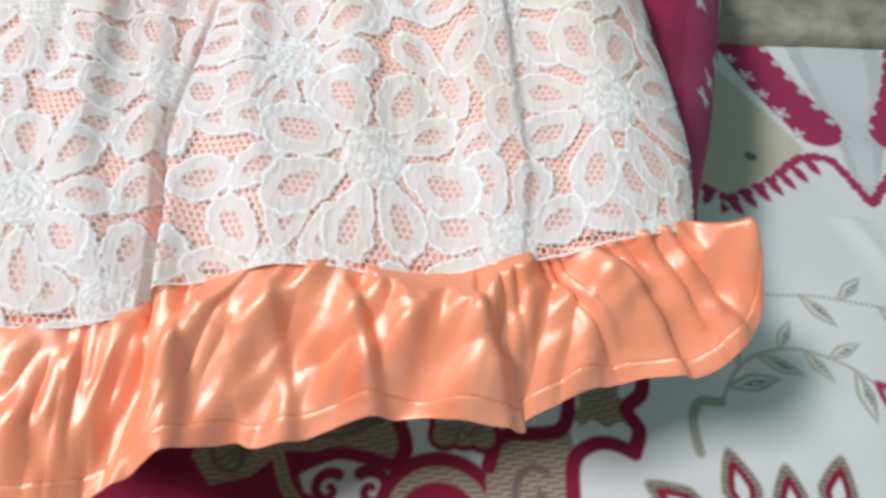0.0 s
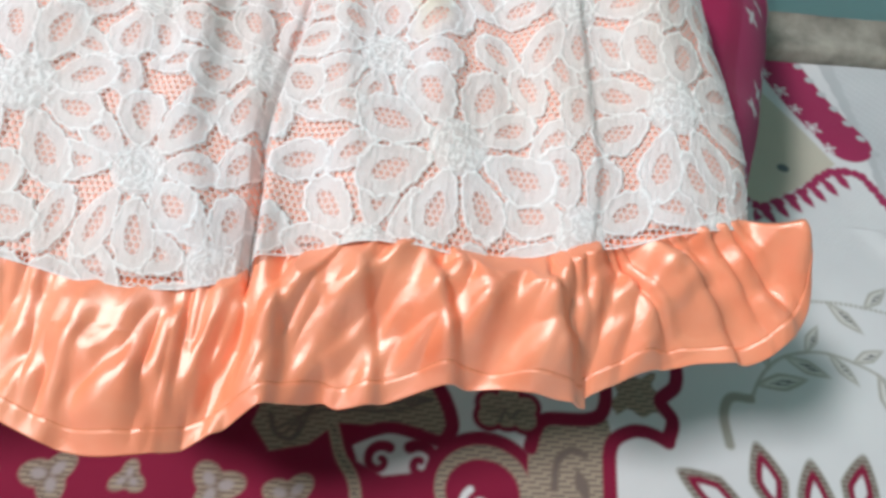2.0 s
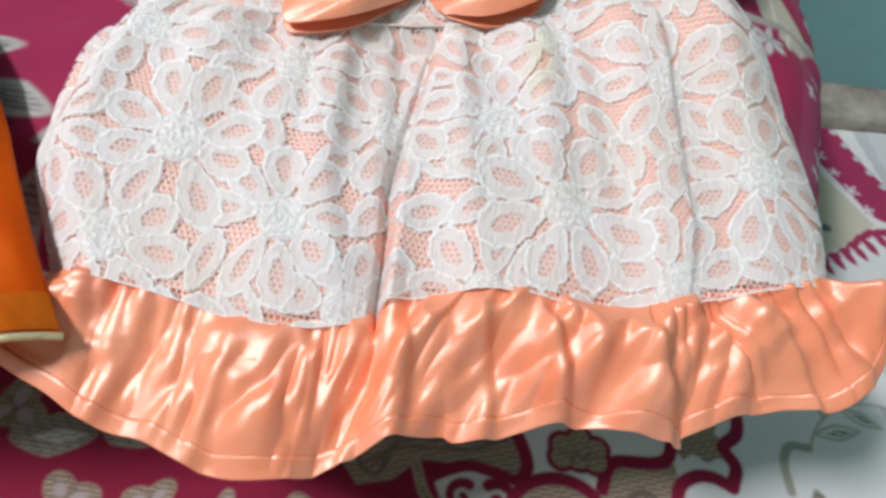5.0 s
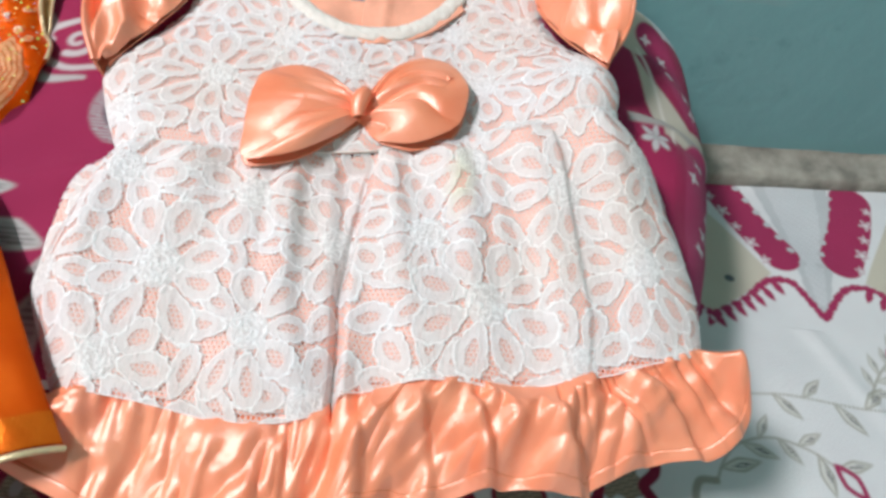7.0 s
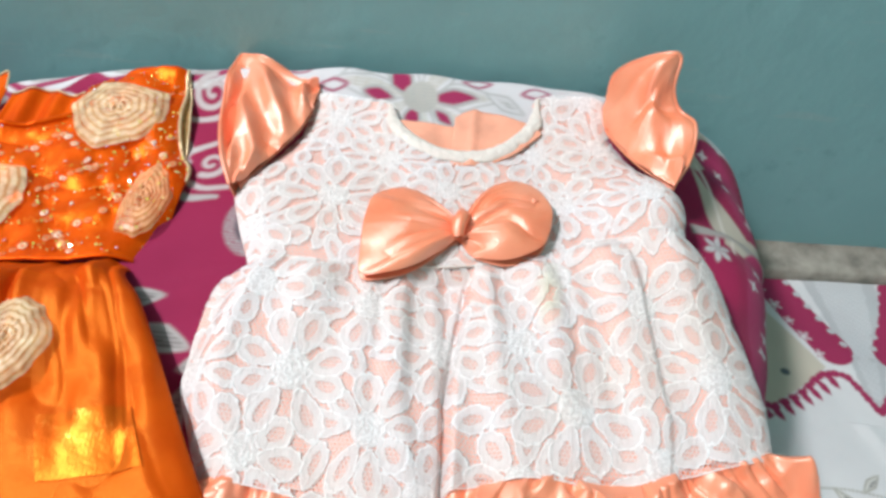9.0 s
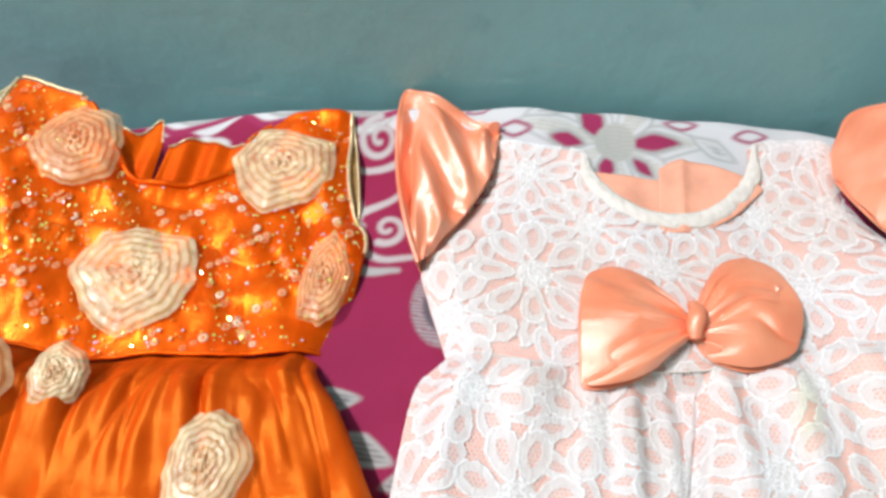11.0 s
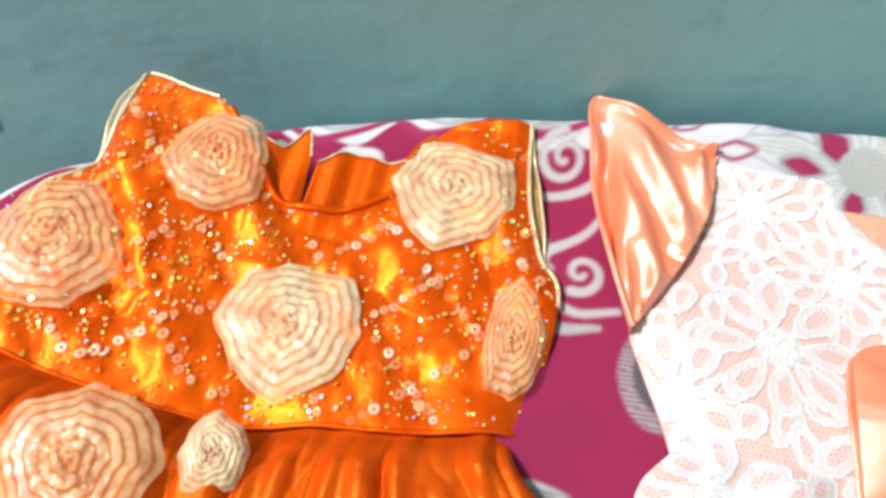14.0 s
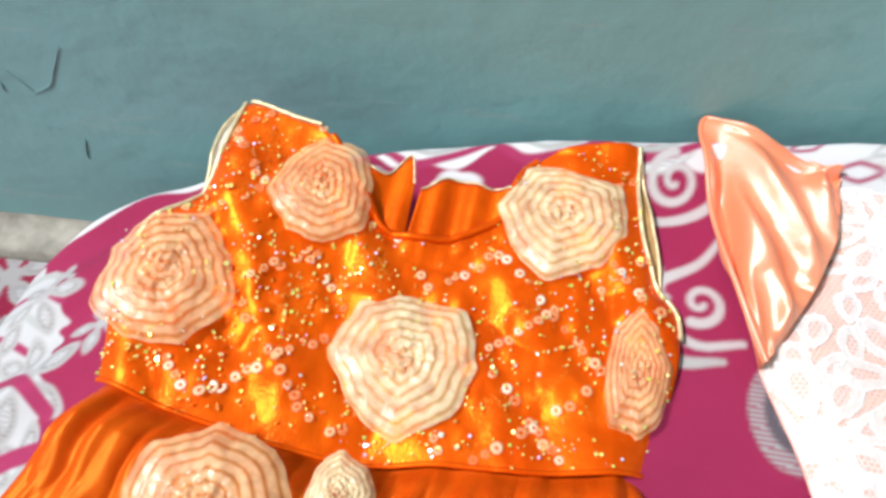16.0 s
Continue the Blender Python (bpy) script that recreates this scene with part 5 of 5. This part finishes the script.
g = g + 0.006 * np.sin(math.pi * np.clip((T - 0.55) / 0.45, 0, 1))
side = np.clip(1 - np.minimum(S, 1 - S) / 0.05, 0, 1)
KZ = np.maximum(gown_z(X, Y), np.interp(Y, [0.03, 0.085, 0.13, 0.21], [0.135, 0.144, 0.152, 0.164])) + 0.004 + g - 0.010 * side**2 - 0.005 * np.exp(-(((1 - T) / 0.05) ** 2))
cloth("skirt", X, Y, KZ, ORANGE_SILK, gown, "gathered orange organza skirt", 0.0008)
b = int(0.10 * mk)
cloth("brocade_band", X[:, 2:b], Y[:, 2:b], KZ[:, 2:b] + 0.0012, GOLD, gown, "woven gold brocade band")
for s0, s1 in ((0.08, 0.20), (0.32, 0.44), (0.56, 0.68), (0.80, 0.94)):
    w = (slice(int(s0 * nk), int(s1 * nk)), slice(int(0.22 * mk), int(0.42 * mk)))
    cloth("brocade_patch", X[w], Y[w], KZ[w] + 0.0012, GOLD, gown, "square gold brocade motif")
tube("hem_piping", np.stack([X[:, 0], Y[:, 0], KZ[:, 0]], -1), 0.0018, PIPING, gown)


SKX, SKY, SKZ = X[::3, ::3], Y[::3, ::3], KZ[::3, ::3]


def seat(x, y, r):
    """The height on which a rosette of radius r rests."""
    if y > 0.235:
        return float(np.percentile(GZ[np.hypot(GX - x, GY - y) < r], 80))
    near = np.hypot(SKX - x, SKY - y) < r
    return float(np.percentile(SKZ[near], 75))


# rosettes of gathered ribbon
def rosette(cx, cy, r, seed, mat, squash=1.0, lift=0.0):
    nr, na = 60, 110
    rr, aa = np.linspace(0.0, 1.0, nr)[:, None], np.linspace(0, 2 * math.pi, na, endpoint=False)[None, :]
    rng = np.random.RandomState(seed)
    ph = rng.rand(4) * 6.28
    flat = np.cos(math.pi / 8) / np.cos(np.mod(aa + ph[0], math.pi / 4) - math.pi / 8)
    oct_ = (0.15 + 0.85 * flat) + 0.05 * np.cos(3 * aa + ph[1]) + 0.03 * np.cos(5 * aa + ph[2]) + 0.012 * np.cos(13 * aa + ph[3])
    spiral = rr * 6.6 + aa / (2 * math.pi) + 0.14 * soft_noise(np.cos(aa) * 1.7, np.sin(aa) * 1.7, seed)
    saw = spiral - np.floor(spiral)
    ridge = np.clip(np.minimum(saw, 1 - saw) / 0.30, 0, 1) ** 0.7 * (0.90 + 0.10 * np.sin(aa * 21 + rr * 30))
    x = cx + r * rr * oct_ * np.cos(aa) * squash
    y = cy + r * rr * oct_ * np.sin(aa)
    crumple = soft_noise(rr * np.cos(aa) * 8, rr * np.sin(aa) * 8, seed + 3)
    z = seat(cx, cy, r * 0.8) + 0.8 * (gown_z(x, y) - gown_z(np.array(cx), np.array(cy))) + lift + 0.0026 * (1 - rr**2) + 0.0003 * saw**2 + 0.0004 * crumple + 0.0022 * soft_noise(rr * np.cos(aa) * 14, rr * np.sin(aa) * 14, seed + 5) * np.clip(1 - 2 * rr, 0, 1) - 0.0045 * rr**6
    i = np.arange(nr * na).reshape(nr, na)
    f = np.stack([i[:-1], i[1:], np.roll(i[1:], -1, 1), np.roll(i[:-1], -1, 1)], -1).reshape(-1, 4)
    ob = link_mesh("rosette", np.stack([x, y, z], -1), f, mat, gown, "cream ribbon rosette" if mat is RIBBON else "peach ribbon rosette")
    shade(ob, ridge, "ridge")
    return ob


ROSES = [(-0.583, 0.286, 0.040, RIBBON_PINK, 0.90), (-0.520, 0.362, 0.036, RIBBON_PINK, 0.84), (-0.381, 0.382, 0.039, RIBBON, 1.0), (-0.451, 0.279, 0.0405, RIBBON, 1.0),
         (-0.517, 0.183, 0.038, RIBBON_PINK, 1.0), (-0.330, 0.300, 0.038, RIBBON_PINK, 0.46), (-0.364, 0.168, 0.034, RIBBON, 0.72), (-0.462, 0.203, 0.021, RIBBON, 0.8), (-0.60, 0.13, 0.034, RIBBON, 0.9)]
for i, (cx, cy, r, mat, sq) in enumerate(ROSES):
    rosette(cx, cy, r, 90 + i, mat, sq, 0.0035)


# sequins on crossing diagonal rows
def sequin_mesh():
    ring = []
    a = np.linspace(0, 2 * math.pi, 9, endpoint=False)
    for r, z in ((0.0009, 0.0001), (0.0016, 0.0004), (0.0030, 0.0002), (0.0030, 0.0)):
        ring.append(np.stack([r * np.cos(a), r * np.sin(a), np.full(9, z)], -1))
    i = np.arange(36).reshape(4, 9)
    f = np.stack([i[:-1], np.roll(i[:-1], -1, 1), np.roll(i[1:], -1, 1), i[1:]], -1).reshape(-1, 4)
    ob = link_mesh("sequin", np.concatenate(ring), f, SEQUIN, gown, "", False)
    return ob


first = sequin_mesh()
spots = []
rng = np.random.RandomState(5)
for fam in (1, -1):
    for c in np.arange(-1.2, 0.6, 0.062):
        for u in np.arange(-0.62, -0.30, 0.0046):
            x, y = u + rng.normal(0, 0.0009), c + fam * u * 0.9 + 0.5 + rng.normal(0, 0.0012)
            if not (-0.60 < x < -0.318 and 0.232 < y < 0.425) or rng.rand() < 0.22 or not in_gown(x, y):
                continue
            if y > 0.352 and -0.52 < x < -0.41:
                continue
            if any(math.hypot((x - a) / sq, y - b) < r * 1.02 for a, b, r, _, sq in ROSES):
                continue
            spots.append((x, y))
rng.shuffle(spots)
for j, (x, y) in enumerate(spots[:280]):
    ob = first if j == 0 else new("sequin", first.data)
    ob.parent = gown
    s = rng.uniform(0.8, 1.15)
    ob.matrix_basis = pose(x, y, on_gown(x, y) + 0.0007, rng.normal(0, 7), rng.normal(0, 7), rng.uniform(0, 90)) @ Matrix.Diagonal((s, s, s, 1))

# fine glitter strewn over the organza
rng = np.random.RandomState(23)
gv, gf = [], []
while len(gf) < 1100:
    x, y = rng.uniform(-0.61, -0.31), rng.uniform(0.222, 0.43)
    if not in_gown(x, y) or (soft_noise(np.array(x / 0.03), np.array(y / 0.03), 41) < -0.15 and rng.rand() < 0.8):
        continue
    z = on_gown(x, y) + 0.0016
    for cx, cy, r, _, sq in ROSES:
        d = math.hypot((x - cx) / sq, y - cy) / r
        if d < 0.9:
            z = float(gown_z(np.array(x), np.array(y))) + 0.0128 - 0.004 * d * d
    m = pose(x, y, z, rng.normal(0, 22), rng.normal(0, 22), rng.uniform(0, 90))
    s = rng.uniform(0.0006, 0.0013) * (1.6 if rng.rand() < 0.06 else 1)
    k = len(gv)
    gv += [tuple(m @ Vector((s * math.cos(q), s * math.sin(q), 0))) for q in (0, 1.571, 3.142, 4.712)]
    gf.append((k, k + 1, k + 2, k + 3))
tagged(link_mesh("glitter", gv, gf, GLITTER, gown, "tiny gold and rainbow glitter flakes", False), kind="stuff")

# black elastic loop hanging under the ruffle
k = np.linspace(0, 1, 30)
tube("hanging_loop", np.stack([0.056 + 0.016 * k, 0.1125 + 0.004 * np.sin(math.pi * k) - 0.003 * k, 0.112 - 0.006 * np.sin(math.pi * k)], -1), 0.0022, plain("black_elastic", (0.012, 0.012, 0.014), 0.7, 0.2, 200.0), dress, "black elastic loop", 8)
